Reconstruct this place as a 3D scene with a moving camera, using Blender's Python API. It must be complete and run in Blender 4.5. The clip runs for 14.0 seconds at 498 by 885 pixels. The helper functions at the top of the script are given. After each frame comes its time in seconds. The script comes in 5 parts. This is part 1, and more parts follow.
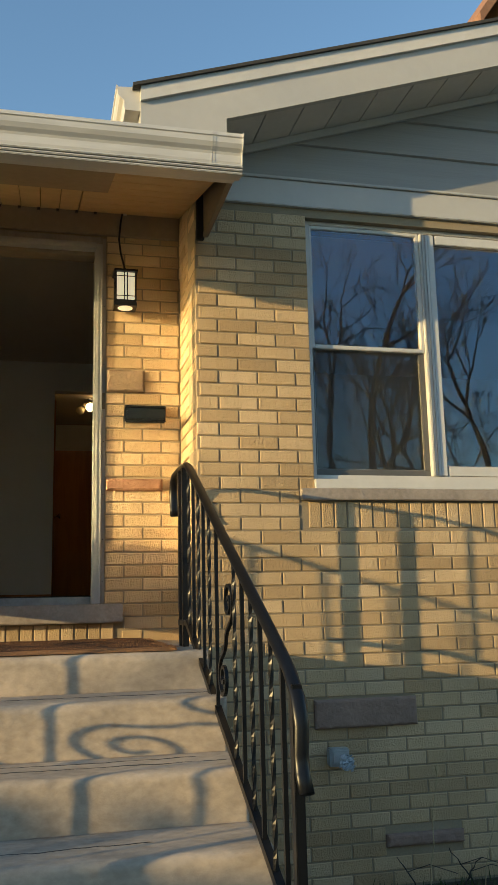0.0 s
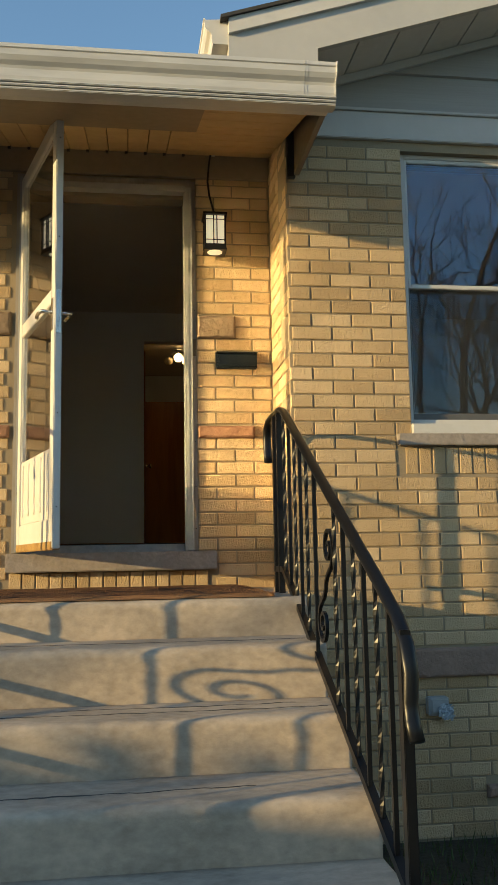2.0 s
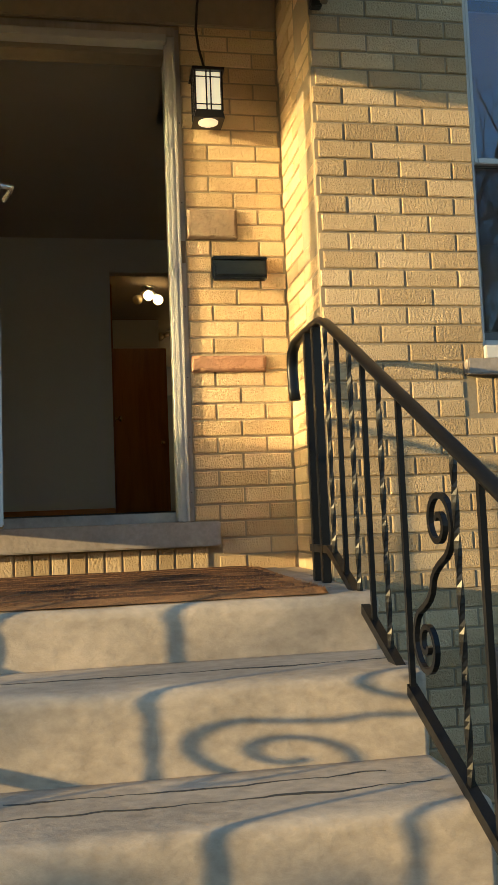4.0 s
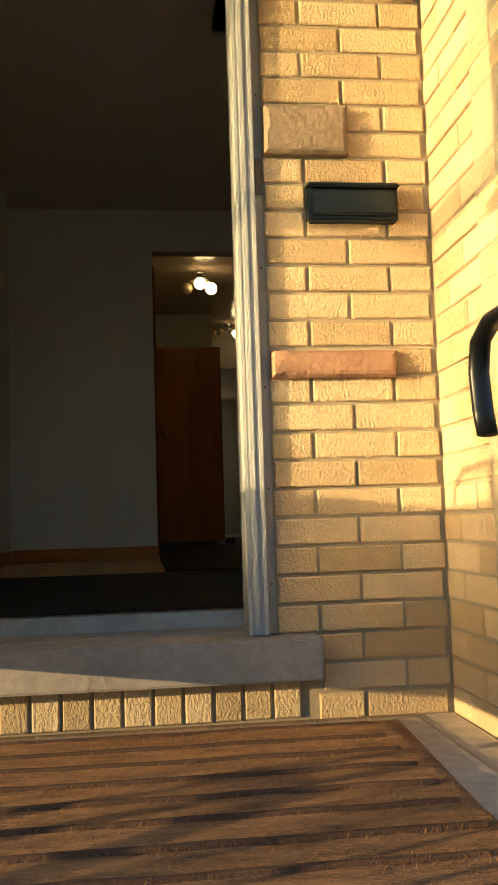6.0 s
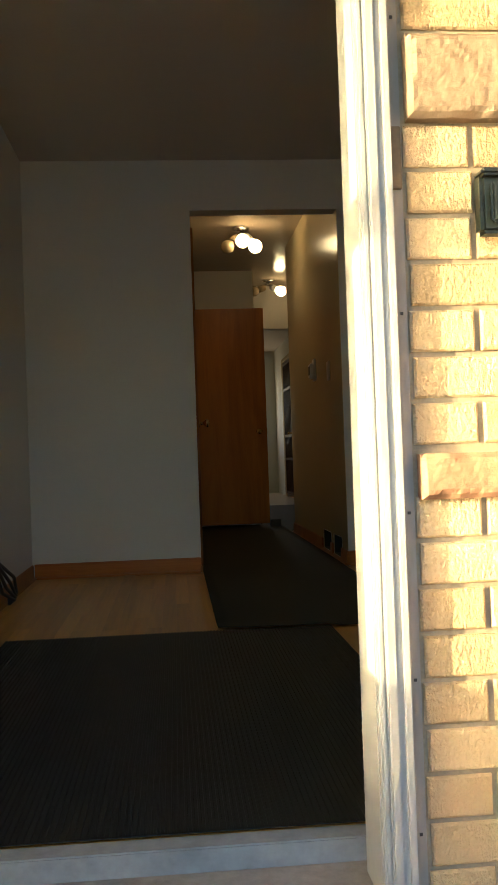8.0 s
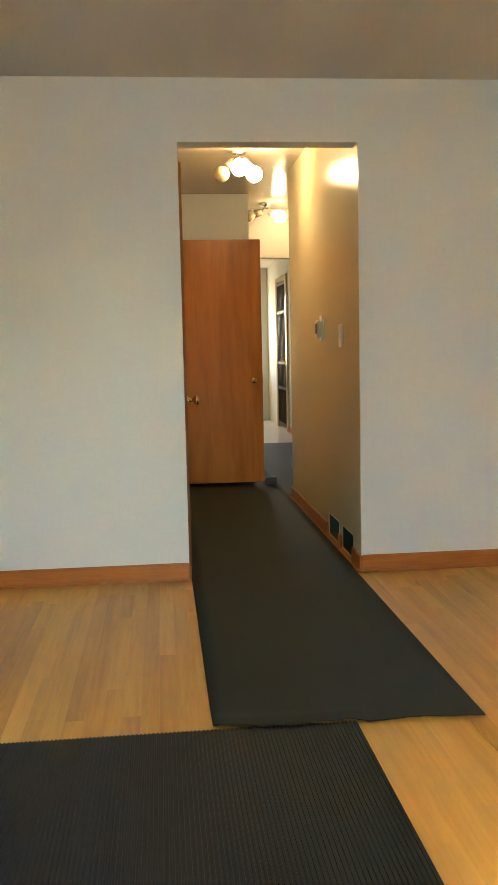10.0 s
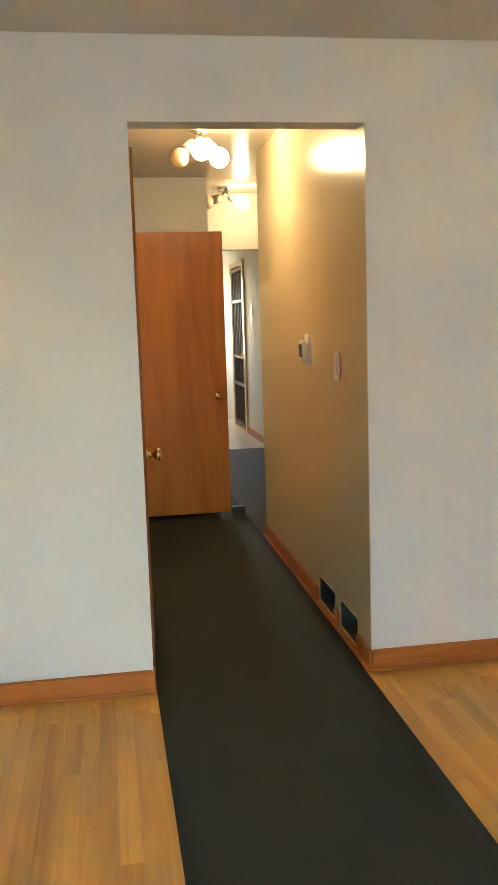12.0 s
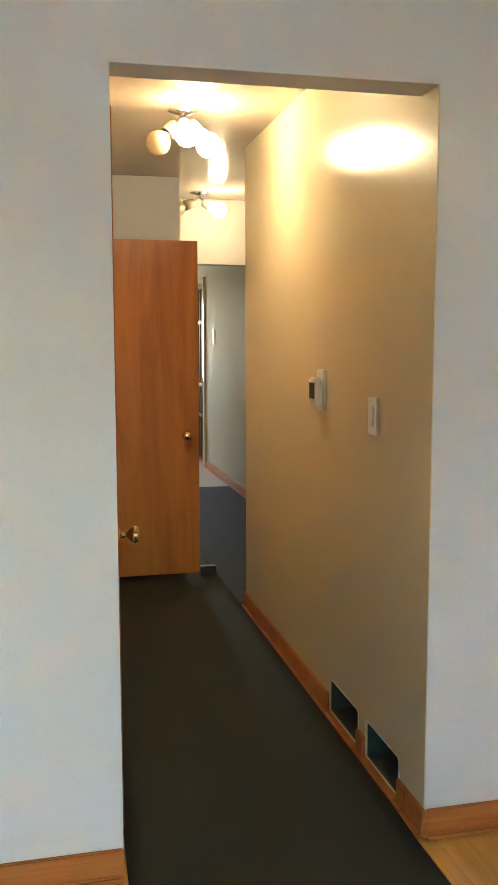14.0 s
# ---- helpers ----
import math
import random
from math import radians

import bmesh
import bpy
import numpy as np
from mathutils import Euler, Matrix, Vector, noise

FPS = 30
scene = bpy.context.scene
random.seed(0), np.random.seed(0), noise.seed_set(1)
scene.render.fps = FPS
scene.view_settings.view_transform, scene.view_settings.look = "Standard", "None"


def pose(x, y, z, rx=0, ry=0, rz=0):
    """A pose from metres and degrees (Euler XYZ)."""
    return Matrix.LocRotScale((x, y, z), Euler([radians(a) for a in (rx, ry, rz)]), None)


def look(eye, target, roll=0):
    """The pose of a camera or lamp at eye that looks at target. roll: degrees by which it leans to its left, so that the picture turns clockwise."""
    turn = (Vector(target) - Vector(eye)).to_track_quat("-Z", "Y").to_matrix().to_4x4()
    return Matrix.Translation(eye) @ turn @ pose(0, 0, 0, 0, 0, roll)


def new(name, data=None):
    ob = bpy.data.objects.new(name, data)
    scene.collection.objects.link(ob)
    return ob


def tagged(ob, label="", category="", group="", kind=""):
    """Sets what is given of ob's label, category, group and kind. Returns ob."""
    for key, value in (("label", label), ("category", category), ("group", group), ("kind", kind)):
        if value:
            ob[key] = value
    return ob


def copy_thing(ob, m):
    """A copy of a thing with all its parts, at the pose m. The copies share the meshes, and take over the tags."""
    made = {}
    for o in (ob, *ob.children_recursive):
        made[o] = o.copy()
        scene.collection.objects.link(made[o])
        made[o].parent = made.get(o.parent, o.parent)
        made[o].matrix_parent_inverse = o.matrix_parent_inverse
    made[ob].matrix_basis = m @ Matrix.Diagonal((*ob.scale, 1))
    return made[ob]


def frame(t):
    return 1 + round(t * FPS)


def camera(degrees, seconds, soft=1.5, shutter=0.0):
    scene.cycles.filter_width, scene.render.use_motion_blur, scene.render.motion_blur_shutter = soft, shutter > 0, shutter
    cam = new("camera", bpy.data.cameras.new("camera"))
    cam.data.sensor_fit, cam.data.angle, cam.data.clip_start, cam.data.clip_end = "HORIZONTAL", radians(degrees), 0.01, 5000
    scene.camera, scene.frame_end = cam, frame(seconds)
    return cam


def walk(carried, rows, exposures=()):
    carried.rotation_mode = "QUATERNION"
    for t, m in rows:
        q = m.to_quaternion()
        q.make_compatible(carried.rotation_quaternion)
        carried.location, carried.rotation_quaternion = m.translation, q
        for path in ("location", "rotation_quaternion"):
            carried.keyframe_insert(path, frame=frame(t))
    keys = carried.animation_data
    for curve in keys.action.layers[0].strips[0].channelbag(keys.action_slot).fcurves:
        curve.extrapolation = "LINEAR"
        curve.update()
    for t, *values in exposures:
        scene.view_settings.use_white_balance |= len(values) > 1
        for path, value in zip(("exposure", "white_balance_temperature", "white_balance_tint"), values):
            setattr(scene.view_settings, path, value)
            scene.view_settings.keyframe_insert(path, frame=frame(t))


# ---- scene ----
cam = camera(31.4, 14.0)
PATH = [
    (0, (0.149, -0.494, 1.367), (0.608, 1.418, 1.732), -1.3),
    (0.5, (0.137, -0.478, 1.369), (0.493, 1.459, 1.72), -1.1),
    (1, (0.118, -0.456, 1.361), (0.399, 1.501, 1.66), -0.9),
    (1.5, (0.116, -0.442, 1.357), (0.381, 1.522, 1.631), -1.1),
    (2, (0.121, -0.399, 1.349), (0.393, 1.565, 1.611), -1.0),
    (2.5, (0.104, -0.215, 1.337), (0.378, 1.751, 1.582), -0.8),
    (2.7, (0.076, -0.11, 1.398), (0.361, 1.862, 1.575), -1.3),
    (4.8, (0.134, 1.506, 1.429), (0.497, 3.465, 1.595), -2.1),
    (5, (0.164, 1.677, 1.445), (0.468, 3.646, 1.613), -1.7),
    (5.5, (0.188, 2.07, 1.45), (0.425, 4.049, 1.622), -1.4),
    (6, (0.193, 2.33, 1.678), (0.432, 4.308, 1.852), -1.8),
    (6.5, (0.223, 2.576, 1.772), (0.474, 4.553, 1.939), -2.1),
    (7, (0.229, 2.754, 1.884), (0.378, 4.743, 2.023), -2.5),
    (7.5, (0.179, 2.978, 2.012), (0.326, 4.972, 2.06), -2.5),
    (8, (0.148, 3.166, 2.097), (0.317, 5.159, 2.126), -2.0),
    (8.2, (0.146, 3.252, 2.14), (0.32, 5.245, 2.147), -1.7),
    (10.3, (0.173, 4.163, 2.577), (0.378, 6.141, 2.365), -1.2),
    (10.5, (0.147, 4.282, 2.594), (0.373, 6.261, 2.419), -1.3),
    (11, (0.124, 4.538, 2.636), (0.366, 6.512, 2.419), -2.0),
    (11.5, (0.162, 4.8, 2.68), (0.445, 6.765, 2.431), -2.4),
    (12, (0.162, 5.017, 2.813), (0.473, 6.974, 2.542), -1.8),
    (12.5, (0.131, 5.284, 2.832), (0.462, 7.237, 2.552), -1.5),
    (13, (0.113, 5.567, 2.84), (0.479, 7.512, 2.551), -1.6),
    (13.5, (0.125, 5.841, 2.854), (0.513, 7.79, 2.631), -1.1),
    (14, (0.109, 6.014, 2.847), (0.557, 7.95, 2.622), -0.1),
]
# exposure follows the walk from the sunlit porch into the dim rooms
EXPOSURES = [(0.0, 0.5, 6000, 10), (2.7, 0.5, 6100, 10), (4.8, 0.88, 6000, 10), (6.0, 0.86, 5900, 10), (6.5, 0.75, 5800, 10), (7.0, 0.6, 5800, 10), (7.5, 1.6, 5400, 10), (8.2, 2.2, 5400, 10),
             (9.3, 3.5, 5300, 9), (10.3, 5.15, 5300, 8), (11.5, 5.15, 5200, 10), (13.5, 5.15, 4850, 11), (14.0, 5.1, 4750, 11)]
walk(cam, [(t, look(eye, target, roll)) for t, eye, target, roll in PATH], EXPOSURES)

# ---- daylight: low evening sun from the front left, clear sky ----
AZ, ELEV = 72.5, 7.5
sun_dir = Vector((math.sin(radians(AZ)), math.cos(radians(AZ)), -math.tan(radians(ELEV)))).normalized()
sun = new("sun", bpy.data.lights.new("sun", "SUN"))
sun.data.energy, sun.data.angle, sun.data.color = 5.0, radians(0.55), (1.0, 0.69, 0.275)
sun.matrix_world = look((-30, -14, 8), Vector((-30, -14, 8)) + sun_dir)
world = bpy.data.worlds.new("sky")
scene.world = world
world.use_nodes = True
wn = world.node_tree.nodes
sky = wn.new("ShaderNodeTexSky")
sky.sky_type, sky.sun_disc = "NISHITA", False
sky.air_density, sky.ozone_density, sky.dust_density = 1.2, 2.2, 0.25
sky.sun_elevation, sky.sun_rotation = radians(ELEV), radians(180 + AZ)
wn["Background"].inputs["Strength"].default_value = 0.205
world.node_tree.links.new(sky.outputs[0], wn["Background"].inputs["Color"])


# ---- materials ----
def tree_of(name):
    m = bpy.data.materials.new(name)
    m.use_nodes = True
    nt = m.node_tree
    return m, nt, nt.nodes["Principled BSDF"]


def node(nt, kind, **inputs):
    n = nt.nodes.new(kind)
    for key, value in inputs.items():
        n.inputs[key.replace("_", " ")].default_value = value
    return n


def plain(name, colour, rough=0.5, metal=0.0, scale=30.0, vary=0.12, bump=0.15, big=1.5, stretch=(1, 1, 1), distance=0.002,
          detail=4.0, piece=0.0, spec=0.5, coat=0.0, lumps=None):
    """Paint, stone, metal, rubber: colour with two sizes of variation and a fine relief, in world metres."""
    m, nt, bsdf = tree_of(name)
    geo = nt.nodes.new("ShaderNodeNewGeometry")
    mp = node(nt, "ShaderNodeMapping", Scale=stretch)
    nt.links.new(geo.outputs["Position"], mp.inputs["Vector"])
    fine = node(nt, "ShaderNodeTexNoise", Scale=scale, Detail=detail, Roughness=0.6)
    wide = node(nt, "ShaderNodeTexNoise", Scale=big, Detail=3.0)
    for n in (fine, wide):
        nt.links.new(mp.outputs[0], n.inputs["Vector"])
    add = nt.nodes.new("ShaderNodeMath")
    add.operation = "ADD"
    nt.links.new(fine.outputs["Fac"], add.inputs[0])
    nt.links.new(wide.outputs["Fac"], add.inputs[1])
    total = add
    if piece:
        info = nt.nodes.new("ShaderNodeObjectInfo")
        mul = nt.nodes.new("ShaderNodeMath")
        mul.operation = "MULTIPLY_ADD"
        mul.inputs[1].default_value = piece
        nt.links.new(info.outputs["Random"], mul.inputs[0])
        nt.links.new(add.outputs[0], mul.inputs[2])
        total = mul
    ramp = nt.nodes.new("ShaderNodeMapRange")
    ramp.inputs["From Min"].default_value, ramp.inputs["From Max"].default_value = 0.6, 1.4 + piece
    ramp.inputs["To Min"].default_value, ramp.inputs["To Max"].default_value = 1 - vary, 1 + vary
    nt.links.new(total.outputs[0], ramp.inputs[0])
    mix = nt.nodes.new("ShaderNodeVectorMath")
    mix.operation = "SCALE"
    mix.inputs[0].default_value = colour[:3]
    nt.links.new(ramp.outputs[0], mix.inputs["Scale"])
    nt.links.new(mix.outputs[0], bsdf.inputs["Base Color"])
    bsdf.inputs["Roughness"].default_value, bsdf.inputs["Metallic"].default_value = rough, metal
    bsdf.inputs["Specular IOR Level"].default_value = spec
    bsdf.inputs["Coat Weight"].default_value = coat
    if bump:
        b = node(nt, "ShaderNodeBump", Strength=bump, Distance=distance)
        nt.links.new(fine.outputs["Fac"], b.inputs["Height"])
        nt.links.new(b.outputs[0], bsdf.inputs["Normal"])
        if lumps:
            coarse = node(nt, "ShaderNodeTexNoise", Scale=lumps[0], Detail=2.0, Distortion=0.6)
            nt.links.new(mp.outputs[0], coarse.inputs["Vector"])
            b2 = node(nt, "ShaderNodeBump", Strength=lumps[1], Distance=lumps[2])
            nt.links.new(coarse.outputs["Fac"], b2.inputs["Height"])
            nt.links.new(b2.outputs[0], b.inputs["Normal"])
    return m


def brick_material():
    """Cream face brick with a bark-like textured face, each brick a little different."""
    m, nt, bsdf = tree_of("cream_brick")
    geo = nt.nodes.new("ShaderNodeNewGeometry")
    info = nt.nodes.new("ShaderNodeObjectInfo")
    ramp = nt.nodes.new("ShaderNodeValToRGB")
    ramp.color_ramp.elements[0].color, ramp.color_ramp.elements[1].color = (0.41, 0.292, 0.16, 1), (0.61, 0.462, 0.285, 1)
    mid = ramp.color_ramp.elements.new(0.5)
    mid.color = (0.52, 0.382, 0.218, 1)
    white = node(nt, "ShaderNodeTexWhiteNoise")
    white.noise_dimensions = "1D"
    both = nt.nodes.new("ShaderNodeMath")
    both.operation = "ADD"
    nt.links.new(info.outputs["Random"], both.inputs[0])
    nt.links.new(geo.outputs["Random Per Island"], both.inputs[1])
    nt.links.new(both.outputs[0], white.inputs["W"])
    nt.links.new(white.outputs["Value"], ramp.inputs[0])
    stain = node(nt, "ShaderNodeTexNoise", Scale=2.2, Detail=5.0)
    nt.links.new(geo.outputs["Position"], stain.inputs["Vector"])
    rng = node(nt, "ShaderNodeMapRange")
    rng.inputs["From Min"].default_value, rng.inputs["From Max"].default_value = 0.3, 0.7
    rng.inputs["To Min"].default_value, rng.inputs["To Max"].default_value = 0.86, 1.1
    nt.links.new(stain.outputs["Fac"], rng.inputs[0])
    mul = nt.nodes.new("ShaderNodeVectorMath")
    mul.operation = "SCALE"
    nt.links.new(ramp.outputs[0], mul.inputs[0])
    nt.links.new(rng.outputs[0], mul.inputs["Scale"])
    nt.links.new(mul.outputs[0], bsdf.inputs["Base Color"])
    bsdf.inputs["Roughness"].default_value = 0.85
    mp = node(nt, "ShaderNodeMapping", Scale=(1.5, 1.5, 1.0))
    nt.links.new(geo.outputs["Position"], mp.inputs["Vector"])
    bark = node(nt, "ShaderNodeTexNoise", Scale=98.0, Detail=4.0, Roughness=0.6, Distortion=0.35)
    nt.links.new(mp.outputs[0], bark.inputs["Vector"])
    bump = node(nt, "ShaderNodeBump", Strength=1.0, Distance=0.009)
    nt.links.new(bark.outputs["Fac"], bump.inputs["Height"])
    nt.links.new(bump.outputs[0], bsdf.inputs["Normal"])
    return m


def wood_material(name, dark, light, rough=0.35, along=1, scale=9.0, piece=0.0, bump=0.1, coat=0.0, across=7.0, spec=0.5):
    """Wood with a drawn-out grain along one axis (0 x, 1 y, 2 z)."""
    m, nt, bsdf = tree_of(name)
    geo = nt.nodes.new("ShaderNodeNewGeometry")
    stretch = [across] * 3
    stretch[along] = 0.35
    mp = node(nt, "ShaderNodeMapping", Scale=stretch)
    nt.links.new(geo.outputs["Position"], mp.inputs["Vector"])
    info = nt.nodes.new("ShaderNodeObjectInfo")
    if piece:
        off = nt.nodes.new("ShaderNodeVectorMath")
        off.operation = "SCALE"
        off.inputs[0].default_value = (31.0, 17.0, 23.0)
        nt.links.new(info.outputs["Random"], off.inputs["Scale"])
        nt.links.new(off.outputs[0], mp.inputs["Location"])
    grain = node(nt, "ShaderNodeTexNoise", Scale=scale, Detail=6.0, Roughness=0.65, Distortion=0.8)
    cloud = node(nt, "ShaderNodeTexNoise", Scale=scale * 0.12, Detail=3.0, Distortion=1.2)
    for n in (grain, cloud):
        nt.links.new(mp.outputs[0], n.inputs["Vector"])
    add = nt.nodes.new("ShaderNodeMath")
    add.operation = "ADD"
    nt.links.new(grain.outputs["Fac"], add.inputs[0])
    nt.links.new(cloud.outputs["Fac"], add.inputs[1])
    last = add
    if piece:
        last = nt.nodes.new("ShaderNodeMath")
        last.operation = "MULTIPLY_ADD"
        last.inputs[1].default_value = piece
        nt.links.new(info.outputs["Random"], last.inputs[0])
        nt.links.new(add.outputs[0], last.inputs[2])
    rng = node(nt, "ShaderNodeMapRange")
    rng.inputs["From Min"].default_value, rng.inputs["From Max"].default_value = 0.72, 1.28 + piece
    nt.links.new(last.outputs[0], rng.inputs[0])
    ramp = nt.nodes.new("ShaderNodeValToRGB")
    ramp.color_ramp.elements[0].color, ramp.color_ramp.elements[1].color = (*dark, 1), (*light, 1)
    nt.links.new(rng.outputs[0], ramp.inputs[0])
    nt.links.new(ramp.outputs[0], bsdf.inputs["Base Color"])
    bsdf.inputs["Roughness"].default_value, bsdf.inputs["Coat Weight"].default_value = rough, coat
    bsdf.inputs["Specular IOR Level"].default_value = spec
    b = node(nt, "ShaderNodeBump", Strength=bump, Distance=0.001)
    nt.links.new(grain.outputs["Fac"], b.inputs["Height"])
    nt.links.new(b.outputs[0], bsdf.inputs["Normal"])
    return m


def glass_material(name, tint=(1, 1, 1), rough=0.0, ior=1.5):
    m, nt, bsdf = tree_of(name)
    bsdf.inputs["Base Color"].default_value = (*tint, 1)
    bsdf.inputs["Roughness"].default_value, bsdf.inputs["IOR"].default_value = rough, ior
    bsdf.inputs["Transmission Weight"].default_value = 1.0
    return m


def glow_material(name, colour, strength):
    m, nt, bsdf = tree_of(name)
    bsdf.inputs["Base Color"].default_value = (*colour, 1)
    bsdf.inputs["Emission Color"].default_value = (*colour, 1)
    bsdf.inputs["Emission Strength"].default_value = strength
    return m


BRICK = brick_material()
MORTAR = plain("mortar", (0.29, 0.235, 0.16), 0.95, scale=160, bump=0.5, vary=0.2)
CONCRETE = plain("concrete", (0.42, 0.347, 0.268), 0.9, scale=34, bump=0.5, vary=0.36, big=5, distance=0.006, detail=8, stretch=(0.65, 1, 1), lumps=(11, 0.12, 0.014))
PAVING = plain("paving", (0.40, 0.38, 0.34), 0.92, scale=60, bump=0.4, vary=0.2)
SILLSTONE = plain("sill_stone", (0.31, 0.27, 0.24), 0.85, scale=45, bump=0.5, vary=0.26, big=6, distance=0.004, lumps=(14, 0.4, 0.01))
PINKSTONE = plain("pink_stone", (0.205, 0.15, 0.102), 0.85, scale=26, bump=0.7, vary=0.25, big=7, distance=0.006, detail=7)
REDSTONE = plain("red_stone", (0.26, 0.14, 0.085), 0.85, scale=30, bump=0.8, vary=0.3, big=9, distance=0.006, detail=7)
BROWNSTONE = plain("brown_stone", (0.26, 0.18, 0.14), 0.85, scale=30, bump=0.7, vary=0.25, big=6, distance=0.006, detail=7)
WHITEMETAL = plain("white_aluminium", (0.58, 0.575, 0.56), 0.42, scale=18, bump=0.06, vary=0.08, big=3)
GUTTERMETAL = plain("gutter_metal", (0.56, 0.565, 0.57), 0.34, scale=9, bump=0.15, vary=0.22, big=5, stretch=(0.3, 1, 2))
SIDING = plain("grey_siding", (0.31, 0.31, 0.305), 0.55, scale=14, bump=0.35, vary=0.1, stretch=(0.25, 1, 9))
FASCIA = plain("fascia_paint", (0.48, 0.48, 0.475), 0.5, scale=14, bump=0.05, vary=0.06)
SOFFIT = plain("soffit_paint", (0.46, 0.33, 0.17), 0.6, scale=12, bump=0.1, vary=0.15)
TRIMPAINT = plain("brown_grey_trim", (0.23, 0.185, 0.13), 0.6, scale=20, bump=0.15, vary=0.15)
SHINGLE = plain("dark_shingle", (0.05, 0.05, 0.05), 0.95, scale=60, bump=0.6, vary=0.3)
IRON = plain("black_iron", (0.006, 0.0065, 0.008), 0.36, scale=120, bump=0.12, vary=0.3, spec=0.35)
DARKCOIR = plain("dark_coir", (0.075, 0.034, 0.016), 0.95, scale=200, bump=1.0, vary=0.5, big=20, distance=0.004)
COIR = plain("coir", (0.29, 0.145, 0.058), 0.95, scale=240, bump=1.0, vary=0.7, big=26, stretch=(0.35, 1.2, 1), distance=0.006)
FRAMEMETAL = plain("door_frame_metal", (0.32, 0.325, 0.33), 0.5, scale=18, bump=0.04, vary=0.12, big=5)
JAMBWOOD = plain("weathered_jamb", (0.30, 0.27, 0.24), 0.75, scale=35, bump=0.4, vary=0.25, big=9, stretch=(1, 1, 0.2))
MAILMETAL = plain("black_green_metal", (0.012, 0.015, 0.013), 0.3, scale=60, bump=0.15, vary=0.5, big=12, stretch=(0.3, 1, 3), spec=0.25)
BRASS = plain("brass", (0.75, 0.50, 0.18), 0.25, 1.0, scale=60, bump=0.03, vary=0.1)
STRIKE = plain("aged_brass", (0.15, 0.10, 0.045), 0.5, 0.2, scale=60, bump=0.1, vary=0.3)
CHROME = plain("steel", (0.65, 0.65, 0.65), 0.25, 1.0, scale=60, bump=0.03, vary=0.1)
WALLPAINT = plain("wall_paint", (0.69, 0.685, 0.66), 0.55, scale=120, bump=0.08, vary=0.03, big=0.9)
HALLPAINT = plain("hall_gloss_paint", (0.70, 0.595, 0.37), 0.21, scale=110, bump=0.05, vary=0.03, big=0.9)
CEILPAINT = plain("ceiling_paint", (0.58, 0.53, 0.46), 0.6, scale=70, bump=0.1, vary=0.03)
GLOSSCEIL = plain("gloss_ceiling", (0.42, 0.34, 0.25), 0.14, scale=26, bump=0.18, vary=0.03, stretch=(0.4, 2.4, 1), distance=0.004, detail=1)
KITCHENPAINT = plain("pale_blue_paint", (0.66, 0.69, 0.64), 0.7, spec=0.25, scale=90, bump=0.05, vary=0.03)
OAK = wood_material("oak_strip", (0.50, 0.215, 0.024), (0.84, 0.45, 0.07), 0.3, along=1, scale=6, piece=0.36, spec=0.3)
BASEWOOD = wood_material("base_wood", (0.33, 0.10, 0.015), (0.52, 0.195, 0.035), 0.34, along=0, scale=8, spec=0.25)
DOORWOOD = wood_material("door_veneer", (0.15, 0.038, 0.0045), (0.42, 0.148, 0.011), 0.36, along=2, across=3.4, scale=2.6, spec=0.25)
RUNNER = plain("runner_rubber", (0.034, 0.035, 0.026), 0.7, scale=200, bump=0.25, vary=0.2, big=1.2, spec=0.14)
RIBMAT = plain("ribbed_mat", (0.0105, 0.0105, 0.008), 0.65, scale=160, bump=0.3, vary=0.2)
TILE = plain("white_tile", (0.70, 0.66, 0.58), 0.25, scale=20, bump=0.03, vary=0.05)
DUCT = plain("duct_metal", (0.045, 0.062, 0.052), 0.55, 0.3, scale=30, bump=0.1, vary=0.3)
PLASTIC = plain("white_plastic", (0.78, 0.75, 0.68), 0.35, scale=40, bump=0.02, vary=0.04)
DARKPLASTIC = plain("dark_plastic", (0.03, 0.028, 0.027), 0.45, scale=40, bump=0.05, vary=0.2)
GREYBOX = plain("grey_box", (0.33, 0.36, 0.38), 0.4, scale=40, bump=0.1, vary=0.2)
LAWN = plain("dry_lawn", (0.17, 0.145, 0.075), 0.95, scale=30, bump=0.8, vary=0.4, distance=0.02)
DARKGROUND = plain("dark_ground", (0.045, 0.04, 0.025), 0.95, scale=40, bump=0.8, vary=0.5, distance=0.02)
GRASS = plain("grass", (0.06, 0.085, 0.025), 0.8, scale=30, bump=0.2, vary=0.5)
BARK = plain("bark", (0.035, 0.03, 0.025), 0.9, scale=30, bump=0.7, vary=0.4)
STALK = plain("dry_stalk", (0.45, 0.36, 0.20), 0.8, scale=60, vary=0.3)
FARBRICK = plain("far_brick", (0.38, 0.24, 0.13), 0.85, scale=14, vary=0.25)
BARSMETAL = plain("brown_bars", (0.07, 0.04, 0.022), 0.6, 0.0, scale=60, vary=0.2)
GLASS = glass_material("window_glass")
DOUBLEGLASS = glass_material("sky_tint_glass", ior=2.0)
# blue of the reflected sky is put into the specular tint
DOUBLEGLASS.node_tree.nodes["Principled BSDF"].inputs["Specular Tint"].default_value = (0.52, 0.74, 1.0, 1)
FILM = plain("torn_film", (0.36, 0.42, 0.48), 0.15, scale=60, bump=0.2, vary=0.2)
LAMPGLASS = glow_material("lamp_glass", (1.0, 0.86, 0.55), 0.38)
BULBGLASS = glow_material("bulb_glass", (1.0, 0.68, 0.275), 4.2)
SWEEP = wood_material("sweep_wood", (0.20, 0.11, 0.03), (0.42, 0.27, 0.09), 0.5, along=0, scale=9)
